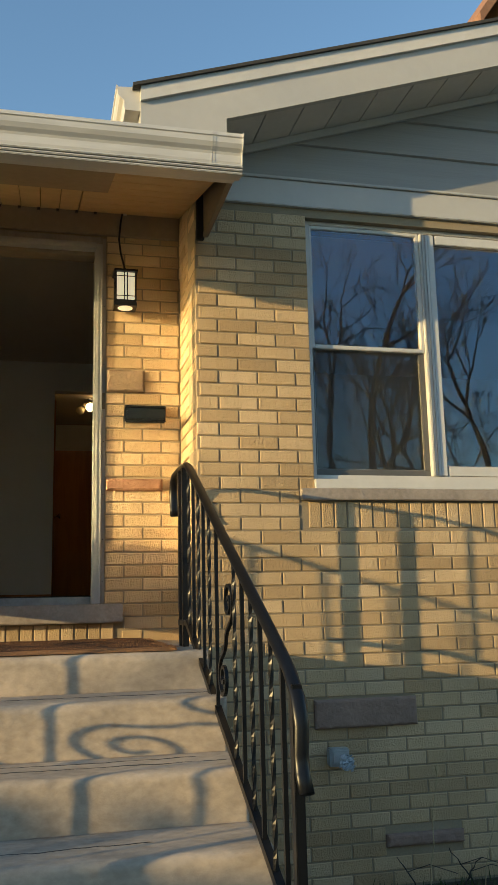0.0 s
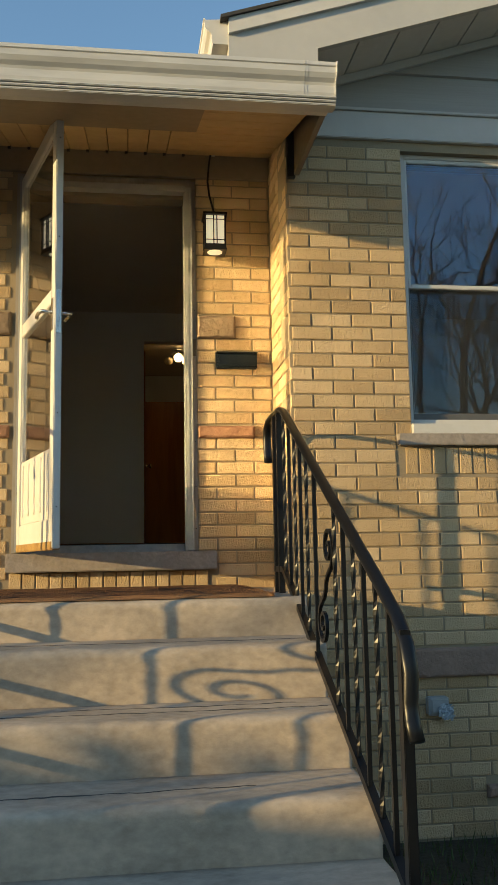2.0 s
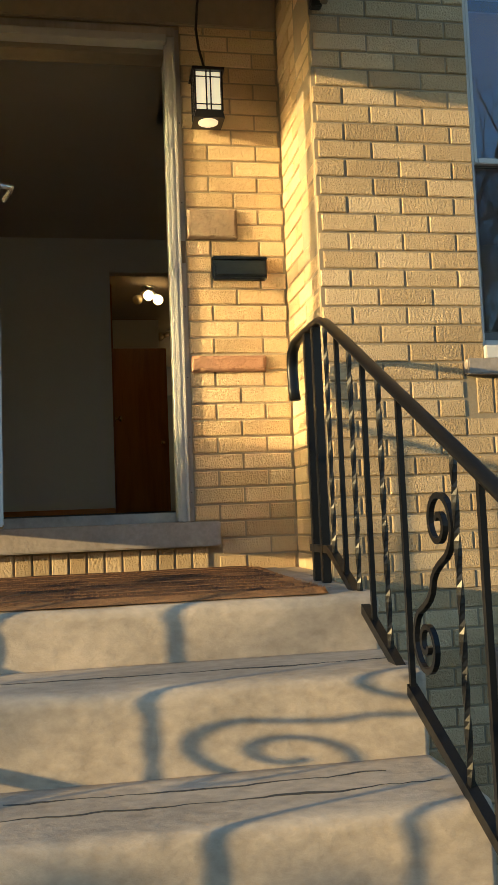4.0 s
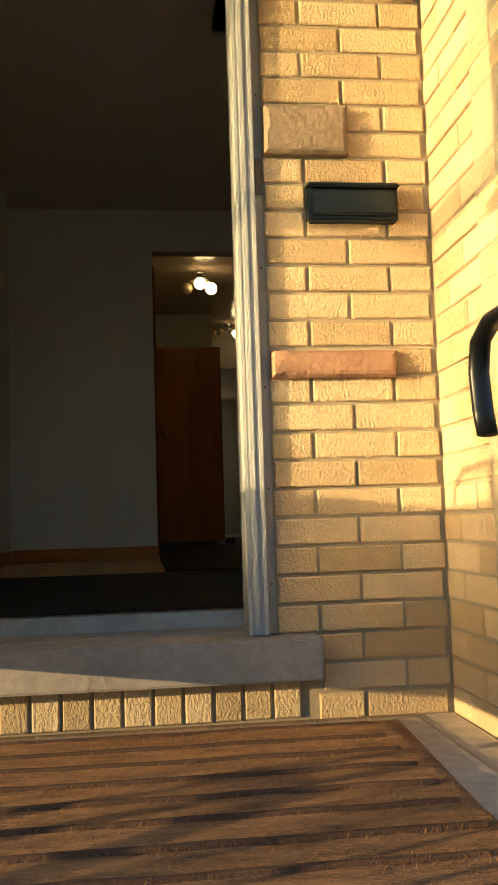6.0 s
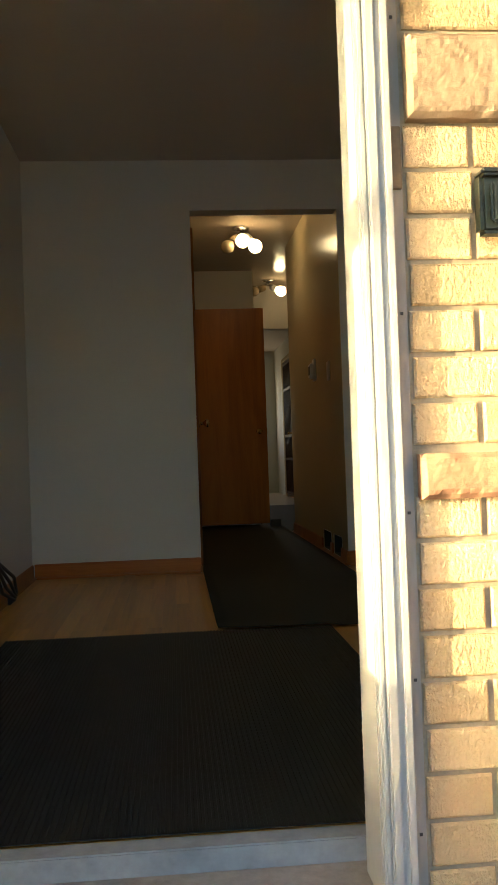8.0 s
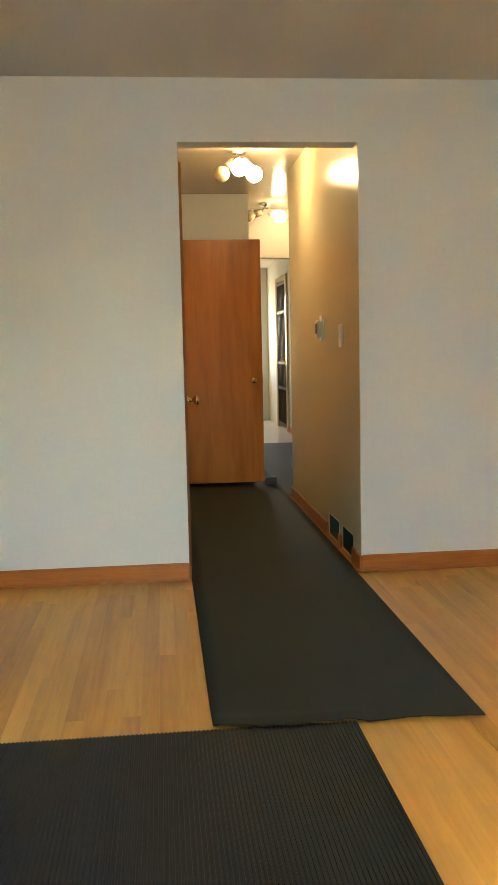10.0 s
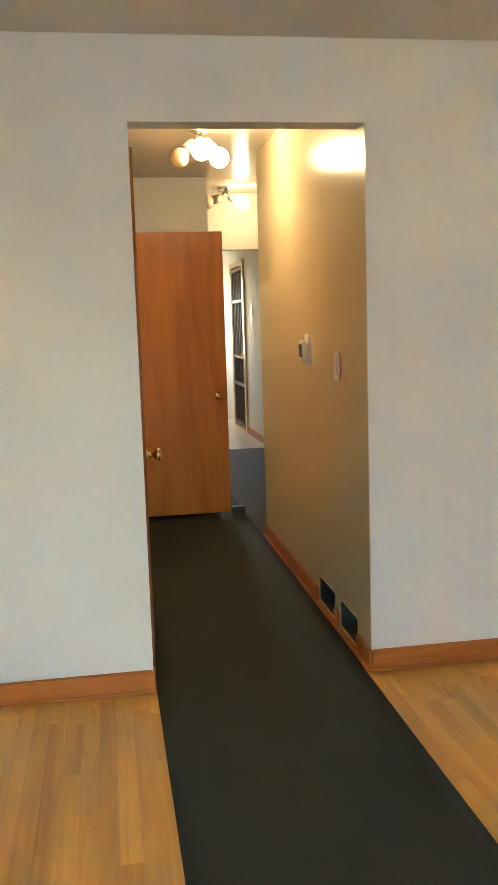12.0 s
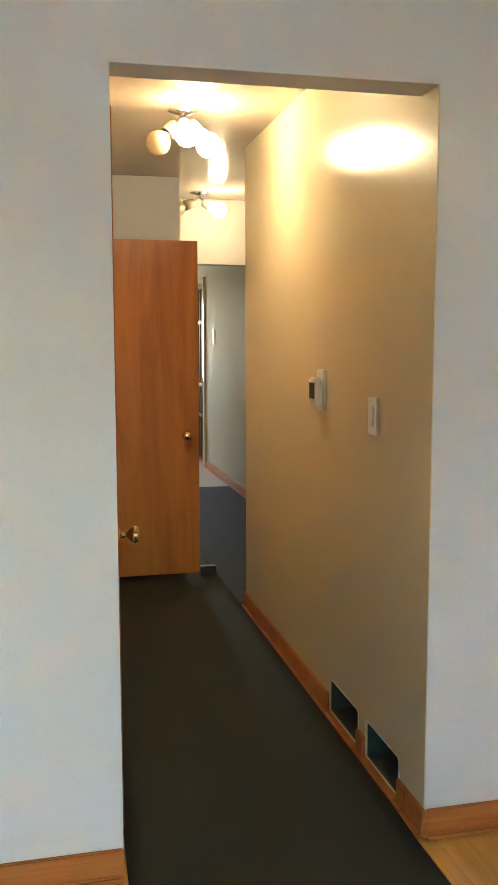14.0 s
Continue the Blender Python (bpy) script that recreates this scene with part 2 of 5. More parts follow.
SCREENFRAME = plain("screen_frame", (0.10, 0.10, 0.10), 0.5, scale=40, bump=0.05, vary=0.15)
SCREEN = plain("screen_mesh", (0.035, 0.038, 0.04), 0.7, scale=90, bump=0.0, vary=0.2)
SCREEN.node_tree.nodes["Principled BSDF"].inputs["Alpha"].default_value = 0.22
WORNMETAL = plain("worn_threshold", (0.27, 0.28, 0.29), 0.6, 0.0, scale=40, bump=0.3, vary=0.25, big=8)
AMBER = plain("amber_cup", (0.48, 0.37, 0.22), 0.25, 0.2, scale=60, vary=0.1)


# ---- mesh tools ----
def box(bm, x0, x1, y0, y1, z0, z1, bevel=0.0, m=None):
    verts = bmesh.ops.create_cube(bm, size=1.0)["verts"]
    for v in verts:
        v.co = Vector((x0 + (v.co.x + 0.5) * (x1 - x0), y0 + (v.co.y + 0.5) * (y1 - y0), z0 + (v.co.z + 0.5) * (z1 - z0)))
    if bevel:
        edges = list({e for v in verts for e in v.link_edges})
        verts = list({v for f in bmesh.ops.bevel(bm, geom=edges, offset=bevel, segments=2, affect="EDGES")["faces"] for v in f.verts} | {v for v in verts if v.is_valid})
    if m is not None:
        bmesh.ops.transform(bm, matrix=m, verts=verts)
    return verts


def prism(bm, outline, axis, a, b):
    """An outline of (u, v) drawn out along an axis from a to b: x takes (y, z), y takes (x, z), z takes (x, y)."""
    def at(u, v, w):
        return {"x": (w, u, v), "y": (u, w, v), "z": (u, v, w)}[axis]
    ends = [[bm.verts.new(at(u, v, w)) for u, v in outline] for w in (a, b)]
    n = len(outline)
    bm.faces.new(ends[0]), bm.faces.new(list(reversed(ends[1])))
    for i in range(n):
        bm.faces.new((ends[0][i], ends[1][i], ends[1][(i + 1) % n], ends[0][(i + 1) % n]))
    bmesh.ops.recalc_face_normals(bm, faces=bm.faces)


def tube(bm, points, radius, sides=6, square=False, twist=0.0, wide=1.0):
    """A bar swept along points, with a constant or listed radius; twist: radians of turn from point to point."""
    pts = [Vector(p) for p in points]
    sides = 4 if square else sides
    rings, side = [], None
    for i, p in enumerate(pts):
        d = (pts[min(i + 1, len(pts) - 1)] - pts[max(i - 1, 0)]).normalized()
        if side is None:
            side = d.orthogonal().normalized() if abs(d.x) > 0.9 else (Vector((1, 0, 0)) - d * d.x).normalized()
        side = (side - d * side.dot(d)).normalized()
        up = d.cross(side)
        r = radius[i] if isinstance(radius, (list, tuple)) else radius
        turn = twist * i + (math.pi / 4 if square else 0)
        rings.append([bm.verts.new(p + r * (side * wide * math.cos(turn + 2 * math.pi * k / sides) + up * math.sin(turn + 2 * math.pi * k / sides))) for k in range(sides)])
    for a, b in zip(rings, rings[1:]):
        for k in range(sides):
            bm.faces.new((a[k], a[(k + 1) % sides], b[(k + 1) % sides], b[k]))
    bm.faces.new(list(reversed(rings[0]))), bm.faces.new(rings[-1])
    return bm


def lathe(bm, profile, m=None, sides=20):
    """A profile of (radius, height) turned round z."""
    rings = [[bm.verts.new((r * math.cos(2 * math.pi * k / sides), r * math.sin(2 * math.pi * k / sides), z)) for k in range(sides)] for r, z in profile]
    for a, b in zip(rings, rings[1:]):
        for k in range(sides):
            bm.faces.new((a[k], a[(k + 1) % sides], b[(k + 1) % sides], b[k]))
    bm.faces.new(list(reversed(rings[0]))), bm.faces.new(rings[-1])
    if m is not None:
        bmesh.ops.transform(bm, matrix=m, verts=[v for ring in rings for v in ring])


def grid_wall(bm, axis, at, depth, us, vs, holes=()):
    """A wall sheet with real thickness and openings. axis: the axis across the wall; (u, v) run along it and up."""
    us = sorted(set(us) | {h[0] for h in holes} | {h[1] for h in holes})
    vs = sorted(set(vs) | {h[2] for h in holes} | {h[3] for h in holes})
    solid = {}
    for i in range(len(us) - 1):
        for j in range(len(vs) - 1):
            u, v = (us[i] + us[i + 1]) / 2, (vs[j] + vs[j + 1]) / 2
            solid[i, j] = not any(h[0] < u < h[1] and h[2] < v < h[3] for h in holes)
    cache = {}

    def vert(i, j, k):
        if (i, j, k) not in cache:
            w = at + depth * k
            cache[i, j, k] = bm.verts.new((us[i], w, vs[j]) if axis == "y" else (w, us[i], vs[j]))
        return cache[i, j, k]
    for (i, j), full in solid.items():
        if not full:
            continue
        for k in (0, 1):
            bm.faces.new((vert(i, j, k), vert(i + 1, j, k), vert(i + 1, j + 1, k), vert(i, j + 1, k)))
        for di, dj, a, b in ((-1, 0, (i, j), (i, j + 1)), (1, 0, (i + 1, j), (i + 1, j + 1)), (0, -1, (i, j), (i + 1, j)), (0, 1, (i, j + 1), (i + 1, j + 1))):
            if not solid.get((i + di, j + dj), False):
                bm.faces.new((vert(*a, 0), vert(*b, 0), vert(*b, 1), vert(*a, 1)))
    bmesh.ops.recalc_face_normals(bm, faces=bm.faces)


def mesh_of(name, bm, material, smooth=False):
    me = bpy.data.meshes.new(name)
    bm.to_mesh(me)
    bm.free()
    for m in material if isinstance(material, (list, tuple)) else (material,):
        me.materials.append(m)
    if smooth:
        for p in me.polygons:
            p.use_smooth = True
    return me


def part(name, bm, material, parent=None, label="", smooth=False):
    ob = new(name, mesh_of(name, bm, material, smooth))
    ob.parent = parent
    if label:
        ob["label"] = label
    return ob


def thing(name, label, category, base=(0, 0, 0), group="", kind=""):
    """An empty at the base of a thing; its parts are drawn in the world and hung under it."""
    ob = new(name)
    ob.empty_display_size = 0.05
    ob.location = base
    return tagged(ob, label, category, group, kind)


def hang(name, bm, material, parent, label="", smooth=False):
    """A part drawn in world metres under a thing that stands at its base."""
    bmesh.ops.translate(bm, vec=-Vector(parent.location), verts=bm.verts)
    return part(name, bm, material, parent, label, smooth)


def shell(name, label, bm, material, category="wall", smooth=False):
    return tagged(part(name, bm, material, None, "", smooth), label, category, kind="structure")


def B():
    return bmesh.new()


def boxed(*args, **kw):
    bm = bmesh.new()
    box(bm, *args, **kw)
    return bm


def swept(points, radius, **kw):
    return tube(bmesh.new(), points, radius, **kw)


# ---- measures of the house ----
FLOOR, CEIL, LAND = 1.445, 3.80, 1.20      # rooms' floor and ceiling, porch landing
DOORY, MAINY = 4.47, 3.91                  # faces of the recessed door wall and of the main front wall
CORNER, BACKY = 0.935, 8.23                # return wall, room's far wall
COURSE, LENGTH, JOINT = 0.07, 0.21, 0.008  # brick course, brick with joint, joint
EAVE = 3.54                                # top of the brickwork

# ---- ground ----
bm = B()
s = 300
for x0, x1, y0, y1 in ((-s, s, -s, s),):
    bm.faces.new([bm.verts.new(p) for p in ((x0, y0, -0.02), (x1, y0, -0.02), (x1, y1, -0.02), (x0, y1, -0.02))])
# lawn colour is a light tan, picked to bounce warm light onto shaded brick
shell("ground", "dry winter lawn in front of the house", bm, LAWN, "ground")
# darker sheet over the lawn beside the wall
shell("ground_strip", "dark strip of ground along the foot of the wall", boxed(0.86, 5.0, 2.7, MAINY + 0.004, -0.1, -0.008), DARKGROUND, "ground")
shell("pavement", "pale concrete garden path up to the steps", boxed(-0.8, 0.84, -8.0, 1.2, -0.1, 0.0, bevel=0.01), PAVING, "path")
shell("road", "grey asphalt street beyond the front lawn", boxed(-200, 200, -17, -9.5, -0.1, -0.012), SHINGLE, "road")

# grass tufts along the foot of the wall
rnd = random.Random(4)
bm = B()
for _ in range(1500):
    x, y = rnd.uniform(0.95, 4.2), MAINY - 0.04 - abs(rnd.gauss(0, 0.45))
    h, a, w = rnd.uniform(0.02, 0.075), rnd.uniform(0, 6.28), rnd.uniform(0.003, 0.006)
    dx, dy = math.cos(a) * w, math.sin(a) * w
    bm.faces.new([bm.verts.new(p) for p in ((x - dx, y - dy, -0.02), (x + dx, y + dy, -0.02), (x + rnd.uniform(-0.03, 0.03), y + rnd.uniform(-0.03, 0.03), h))])
tagged(part("grass", bm, GRASS), "short sparse winter grass along the wall foot", "grass", kind="stuff")

# ---- porch: landing and steps ----
def concrete_block(x0, x1, y0, y1, z0, z1, seed):
    """A cast block with worn, slightly uneven edges."""
    bm = B()
    nx = 150
    prof = [(y0, z0), (y0, z0 + 0.3 * (z1 - z0)), (y0, z1 - 0.06), (y0 - 0.003, z1 - 0.034), (y0 - 0.001, z1 - 0.018), (y0 + 0.006, z1 - 0.008), (y0 + 0.016, z1 - 0.003), (y0 + 0.035, z1 - 0.0005), (y0 + 0.09, z1), (y1 - 0.05, z1), (y1, z1), (y1, z0)]
    rows = []
    for i in range(nx + 1):
        x = x0 + (x1 - x0) * i / nx
        row = []
        for j, (y, z) in enumerate(prof):
            n = 0.0
            if 2 <= j <= 7:
                n = noise.noise(Vector((x * 5, j * 0.35 + seed * 7.3, seed))) + 0.7 * noise.noise(Vector((x * 16, j * 0.6 + seed * 3.1, seed))) * (4 <= j <= 6)
            row.append(bm.verts.new((x, y + 0.005 * n, z + 0.004 * n * (4 <= j <= 7))))
        rows.append(row)
    k = len(prof)
    for a, b in zip(rows, rows[1:]):
        for j in range(k):
            bm.faces.new((a[j], a[(j + 1) % k], b[(j + 1) % k], b[j]))
    bm.faces.new(rows[0]), bm.faces.new(list(reversed(rows[-1])))
    bmesh.ops.recalc_face_normals(bm, faces=bm.faces)
    return bm


def fill_block():
    return boxed(0.836, 0.929, MAINY + 0.03, DOORY - 0.012, 0, LAND - 0.003)


porch = thing("porch_steps", "weathered cast concrete porch steps with worn chipped edges", "steps", (0, 3.1, 0), kind="structure")
RISER, TREAD, FRONT = 0.1715, 0.327, 3.125
def step_top(i):
    return LAND - (0.150 if i == 1 else RISER * i)


hang("landing", concrete_block(-0.80, 0.835, FRONT, DOORY - 0.01, 0, LAND, 1), CONCRETE, porch, smooth=True)
hang("landing_side", fill_block(), CONCRETE, porch)
for i in range(1, 7):
    hang("step", concrete_block(-0.80 + 0.001 * i, 0.835 - 0.001 * i, FRONT - TREAD * i, FRONT - TREAD * (i - 1) + 0.02, 0, step_top(i), 1 + i), CONCRETE, porch, smooth=True)
def jagged_crack(i, y, x0, x1, seed):
    """A dark open crack that wanders along a tread, wide and narrow by turns."""
    rn = random.Random(seed)
    bm = B()
    z = step_top(i)
    n = int((x1 - x0) / 0.022)
    rows = []
    for k in range(n + 1):
        x = x0 + (x1 - x0) * k / n
        c = y + 0.05 * noise.noise(Vector((x * 1.4, seed, 2.0))) + 0.014 * noise.noise(Vector((x * 8.0, seed, 4.0))) + rn.uniform(-0.004, 0.004)
        w = 0.0008 + 0.008 * max(0.0, noise.noise(Vector((x * 5.0, seed, 7.0))) + 0.25) * min(1, k / 3, (n - k) / 3)
        rows.append([bm.verts.new((x, c - w, z + 0.0012)), bm.verts.new((x, c + w, z + 0.0012)), bm.verts.new((x, c, z - 0.004))])
    for a, b in zip(rows, rows[1:]):
        for j in range(3):
            bm.faces.new((a[j], a[(j + 1) % 3], b[(j + 1) % 3], b[j]))
    bmesh.ops.recalc_face_normals(bm, faces=bm.faces)
    return bm


for i, y, x0, x1 in ((1, 0.17, -0.78, 0.80), (2, 0.14, -0.70, 0.79), (2, 0.24, -0.1, 0.70), (3, 0.15, -0.60, 0.5)):
    hang("crack", jagged_crack(i, FRONT - TREAD * i + y, x0, x1, i * 3 + int(y * 100)), SHINGLE, porch, "dark jagged crack along the tread")
# ---- wrought-iron railings ----
def spiral(cy, cz, r0, r1, turns, start, x):
    n = int(22 * turns)
    return [(x, cy + (r0 + (r1 - r0) * k / n) * math.cos(start + turns * 2 * math.pi * k / n), cz + (r0 + (r1 - r0) * k / n) * math.sin(start + turns * 2 * math.pi * k / n)) for k in range(n + 1)]


def railing(x, ys, scrolls, lift=0.0):
    rail = thing("stair_railing", "black wrought-iron stair railing with twisted bars and scrolls", "railing", (x, 2.6, 0.6), "railings of the porch steps")
    top = [(x, 3.83, 1.815), (x, 3.845, 1.86), (x, 3.855, 1.93), (x, 3.84, 1.985), (x, 3.78, 2.012), (x, 3.62, 2.016), (x, 3.46, 2.013), (x, 3.40, 1.996), (x, 3.33, 1.963),
           (x, 2.6, 1.595), (x, 1.98, 1.285), (x, 1.82, 1.20), (x, 1.75, 1.14), (x, 1.722, 1.07), (x, 1.735, 1.00), (x, 1.725, 0.955), (x, 1.695, 0.915)]
    bm = B()
    tube(bm, top, 0.0115, sides=12, wide=1.75)
    hang("handrail", bm, IRON, rail, smooth=True)
    def low(y):
        return 1.285 + lift + (y - 3.40) * 0.462
    def high(y):
        return 2.005 if y > 3.42 else 1.995 + (y - 3.40) * 0.50
    hang("lower_rail", swept([(x, 3.66, 1.305 + lift), (x, 3.45, 1.305 + lift), (x, 3.38, low(3.38)), (x, 1.77, low(1.77))], 0.017, square=True), IRON, rail)
    for y0, y1, z0 in ((3.605, 3.632, LAND), (3.50, 3.527, LAND), (1.755, 1.79, LAND - RISER * 5)):
        hang("post", boxed(x - 0.0135, x + 0.0135, y0, y1, z0, high((y0 + y1) / 2) if y0 > 3 else 1.17, bevel=0.002), IRON, rail)
    for k, y in enumerate(ys):
        a, b = low(y), high(y) - 0.008
        if k % 2 == 0:
            n = 44
            pts = [(x, y, a + (b - a) * i / n) for i in range(n + 1)]
            hang("twisted_bar", swept(pts, 0.0078, square=True, twist=0.27), IRON, rail, "twisted iron bar")
        else:
            hang("bar", swept([(x, y, a), (x, y, b)], 0.009, square=True), IRON, rail)
    for y in scrolls:
        ca, cb = (y - 0.055, high(y - 0.055) - 0.20), (y + 0.045, low(y + 0.045) + 0.17)
        up = spiral(ca[0], ca[1], 0.010, 0.076, 1.6, 0.5, x)
        dn = spiral(cb[0], cb[1], 0.010, 0.076, 1.6, 3.6, x)
        a, b = Vector(up[-1]), Vector(dn[-1])
        bridge = [tuple(a.lerp(b, k / 8) + Vector((0, 0.02 * math.sin(2 * math.pi * k / 8), 0))) for k in range(1, 8)]
        hang("scroll", swept(up + bridge + list(reversed(dn)), 0.0085, square=True), IRON, rail, "S-shaped scroll with two volutes")
    return rail


BARS = [3.40, 3.285, 3.165, 3.05, 2.93, 2.79, 2.49, 2.37, 2.25, 2.135, 2.015, 1.895]
railing(0.80, BARS, [2.635])
railing(-0.77, [y for y in BARS if abs(y - 2.35) > 0.13], [2.35], 0.07)

# ---- door mat ----
bm = B()
nx, ny = 44, 30
x0, x1, y0, y1 = -0.75, 0.775, 3.14, 4.40
grid = []
for i in range(nx + 1):
    for j in range(ny + 1):
        x, y = x0 + (x1 - x0) * i / nx, y0 + (y1 - y0) * j / ny
        if i > nx - 3:
            x -= 0.09 * (1 - j / ny) * (i - nx + 2) / 2
        z = LAND + 0.014 + 0.003 * noise.noise(Vector((x * 6, y * 9, 0))) + 0.002 * math.sin(y * 60)
        grid.append(bm.verts.new((x, y, z if 0 < i < nx and 0 < j < ny else LAND + 0.002)))
for i in range(nx):
    for j in range(ny):
        a = i * (ny + 1) + j
        bm.faces.new((grid[a], grid[a + ny + 1], grid[a + ny + 2], grid[a + 1]))
rnd = random.Random(31)
for _ in range(22000):
    x, y, a = rnd.uniform(x0 + 0.01, x1 - 0.06), rnd.uniform(y0 + 0.01, y1 - 0.01), rnd.uniform(0, 6.28)
    c, d = Vector((x, y, LAND + 0.0135)), Vector((math.cos(a), math.sin(a), 0))
    tip = c + d * rnd.uniform(0.004, 0.014) + Vector((0, 0, rnd.uniform(0.003, 0.009)))
    w = Vector((-d.y, d.x, 0)) * 0.0008
    bm.faces.new([bm.verts.new(p) for p in (c - w, c + w, tip)])
door_mat = tagged(part("door_mat", bm, COIR, smooth=True), "worn brown ribbed coir door mat covering the porch landing", "mat")
for k in range(11):
    y = y0 + 0.06 + 0.112 * k
    bm = B()
    rows = []
    for i in range(61):
        x = x0 + 0.015 + (x1 - x0 - 0.10 - 0.04 * (k < 4)) * i / 60
        c = y + 0.006 * noise.noise(Vector((x * 7, k, 0)))
        w = 0.010 + 0.005 * noise.noise(Vector((x * 14, k, 3)))
        z = LAND + 0.0195 + 0.003 * noise.noise(Vector((x * 6, y * 9, 0)))
        rows.append([bm.verts.new(p) for p in ((x, c - w, z - 0.006), (x, c - w * 0.5, z), (x, c + w * 0.5, z), (x, c + w, z - 0.006))])
    for a, b in zip(rows, rows[1:]):
        for j in range(3):
            bm.faces.new((a[j], b[j], b[j + 1], a[j + 1]))
    part("dark_rib", bm, DARKCOIR, door_mat, "dark woven rib")

# ---- outer walls: mortar cores with openings; the bricks come last in the file ----
WIN = (1.555, 3.15, 2.02, 3.49)
DOOR = (-0.49, 0.505, 1.33, 3.52)
bm = B()
grid_wall(bm, "y", MAINY + 0.006, 0.24, (CORNER, 8.6), (-0.1, EAVE), [WIN])
wall_main = shell("wall_front", "cream brick front wall with a double window", bm, MORTAR)
bm = B()
grid_wall(bm, "x", CORNER + 0.006, 0.2, (MAINY + 0.009, DOORY + 0.2), (-0.1, 3.72))
wall_return = shell("wall_return", "short cream brick return wall beside the porch", bm, MORTAR)
bm = B()
grid_wall(bm, "y", DOORY + 0.006, 0.15, (-4.4, CORNER + 0.005), (-0.1, 3.86), [DOOR])
wall_door = shell("wall_porch", "recessed cream brick wall around the front door", bm, MORTAR)
bm = B()
for x, y0, y1, ztop in ((-4.4, DOORY + 0.16, 18.2, 3.9), (8.4, MAINY + 0.25, 18.2, 3.9)):
    box(bm, x, x + 0.2, y0, y1, -0.1, ztop)
box(bm, -4.19, 1.0, 18.0, 18.2, -0.1, 3.9)
box(bm, 1.75, 8.39, 18.0, 18.2, -0.1, 3.9)
# gap behind the opening added for the kitchen fill lamp
box(bm, 1.0, 1.75, 18.0, 18.2, -0.1, 2.3)
box(bm, 1.0, 1.75, 18.0, 18.2, 3.5, 3.9)
shell("wall_outer", "plain brick side and back walls of the house", bm, FARBRICK)

# ---- gable: frieze, siding boards, soffit, rake, eave gutter, roof ----
SL = 0.322
def rake_top(x):
    return 3.945 + (x - 0.639) * SL


gable = thing("gable", "grey lap-sided gable with white aluminium rake boards", "gable", (2.5, 3.7, 3.55), kind="structure")
hang("frieze_board", boxed(CORNER + 0.03, 8.6, MAINY - 0.02, MAINY + 0.2, EAVE, 3.69, bevel=0.004), FASCIA, gable)
hang("frieze_lip", boxed(CORNER + 0.03, 8.6, MAINY - 0.035, MAINY + 0.1, 3.69, 3.705, bevel=0.003), FASCIA, gable)
z, k = 3.705, 0
while z < 5.2:
    z1 = z + 0.212
    bm = B()
    xl = max(CORNER + 0.03, 0.639 + (z - 3.945 + 0.16) / SL)
    prism(bm, [(MAINY - 0.022, z), (MAINY - 0.006, z1), (MAINY + 0.1, z1), (MAINY + 0.1, z), (MAINY - 0.01, z - 0.006)], "x", xl, 8.6)
    hang("siding_board", bm, SIDING, gable)
    z = z1
bm = B()
prism(bm, [(0.60, 3.66), (1.035, 3.66), (1.035, rake_top(1.035) - 0.27), (8.6, rake_top(8.6) - 0.27), (8.6, rake_top(8.6) - 0.085), (0.60, rake_top(0.60) - 0.085)], "y", 3.525, 3.56)
hang("rake_board", bm, FASCIA, gable)
bm = B()
prism(bm, [(0.60, rake_top(0.60) - 0.09), (8.6, rake_top(8.6) - 0.09), (8.6, rake_top(8.6) - 0.012), (0.60, rake_top(0.60) - 0.012)], "y", 3.505, 3.55)
hang("rake_trim", bm, WHITEMETAL, gable)
for k in range(36):
    xa = 1.05 + k * 0.21
    bm = B()
    prism(bm, [(xa, rake_top(xa) - 0.262), (xa + 0.203, rake_top(xa + 0.203) - 0.262), (xa + 0.203, rake_top(xa + 0.203) - 0.25), (xa, rake_top(xa) - 0.25)], "y", 3.56, MAINY)
    hang("soffit_panel", bm, WHITEMETAL, gable)
bm = B()
prism(bm, [(1.04, rake_top(1.04) - 0.31), (8.6, rake_top(8.6) - 0.31), (8.6, rake_top(8.6) - 0.265), (1.04, rake_top(1.04) - 0.265)], "y", MAINY - 0.04, MAINY - 0.02)
hang("soffit_trim", bm, FASCIA, gable)
bm = B()
prism(bm, [(0.62, 3.665), (1.03, 3.665), (1.03, 3.685), (0.62, 3.685)], "y", 3.56, MAINY)
hang("return_soffit", bm, WHITEMETAL, gable)

roof = thing("main_roof", "dark asphalt shingle roof over the gable", "roof", (4.6, 9, 4.2), kind="structure")
bm = B()
prism(bm, [(0.56, rake_top(0.56) - 0.012), (4.6, rake_top(4.6) - 0.012), (4.6, rake_top(4.6) + 0.006), (0.56, rake_top(0.56) + 0.006)], "y", 3.49, 18.4)
hang("shingle_slope", bm, SHINGLE, roof)
bm = B()
prism(bm, [(8.7, rake_top(0.5) - 0.012), (4.6, rake_top(4.6) - 0.012), (4.6, rake_top(4.6) + 0.006), (8.7, rake_top(0.5) + 0.006)], "y", 3.49, 18.4)
hang("shingle_slope", bm, SHINGLE, roof)


def gutter_profile(depth, height):
    """An ogee eaves gutter: outline from the back, round the front, seen from its end."""
    front = [(0.0, 0.0), (-0.62, 0.0), (-0.66, 0.10), (-0.66, 0.34), (-0.70, 0.42), (-0.84, 0.52), (-0.93, 0.66), (-0.95, 0.84), (-1.0, 0.87), (-1.0, 0.99), (-0.95, 1.0), (-0.9, 0.93), (-0.86, 0.66), (-0.6, 0.46), (-0.6, 0.06), (-0.05, 0.06), (-0.05, 1.0), (0.0, 1.0)]
    return [(u * depth, v * height) for u, v in front]


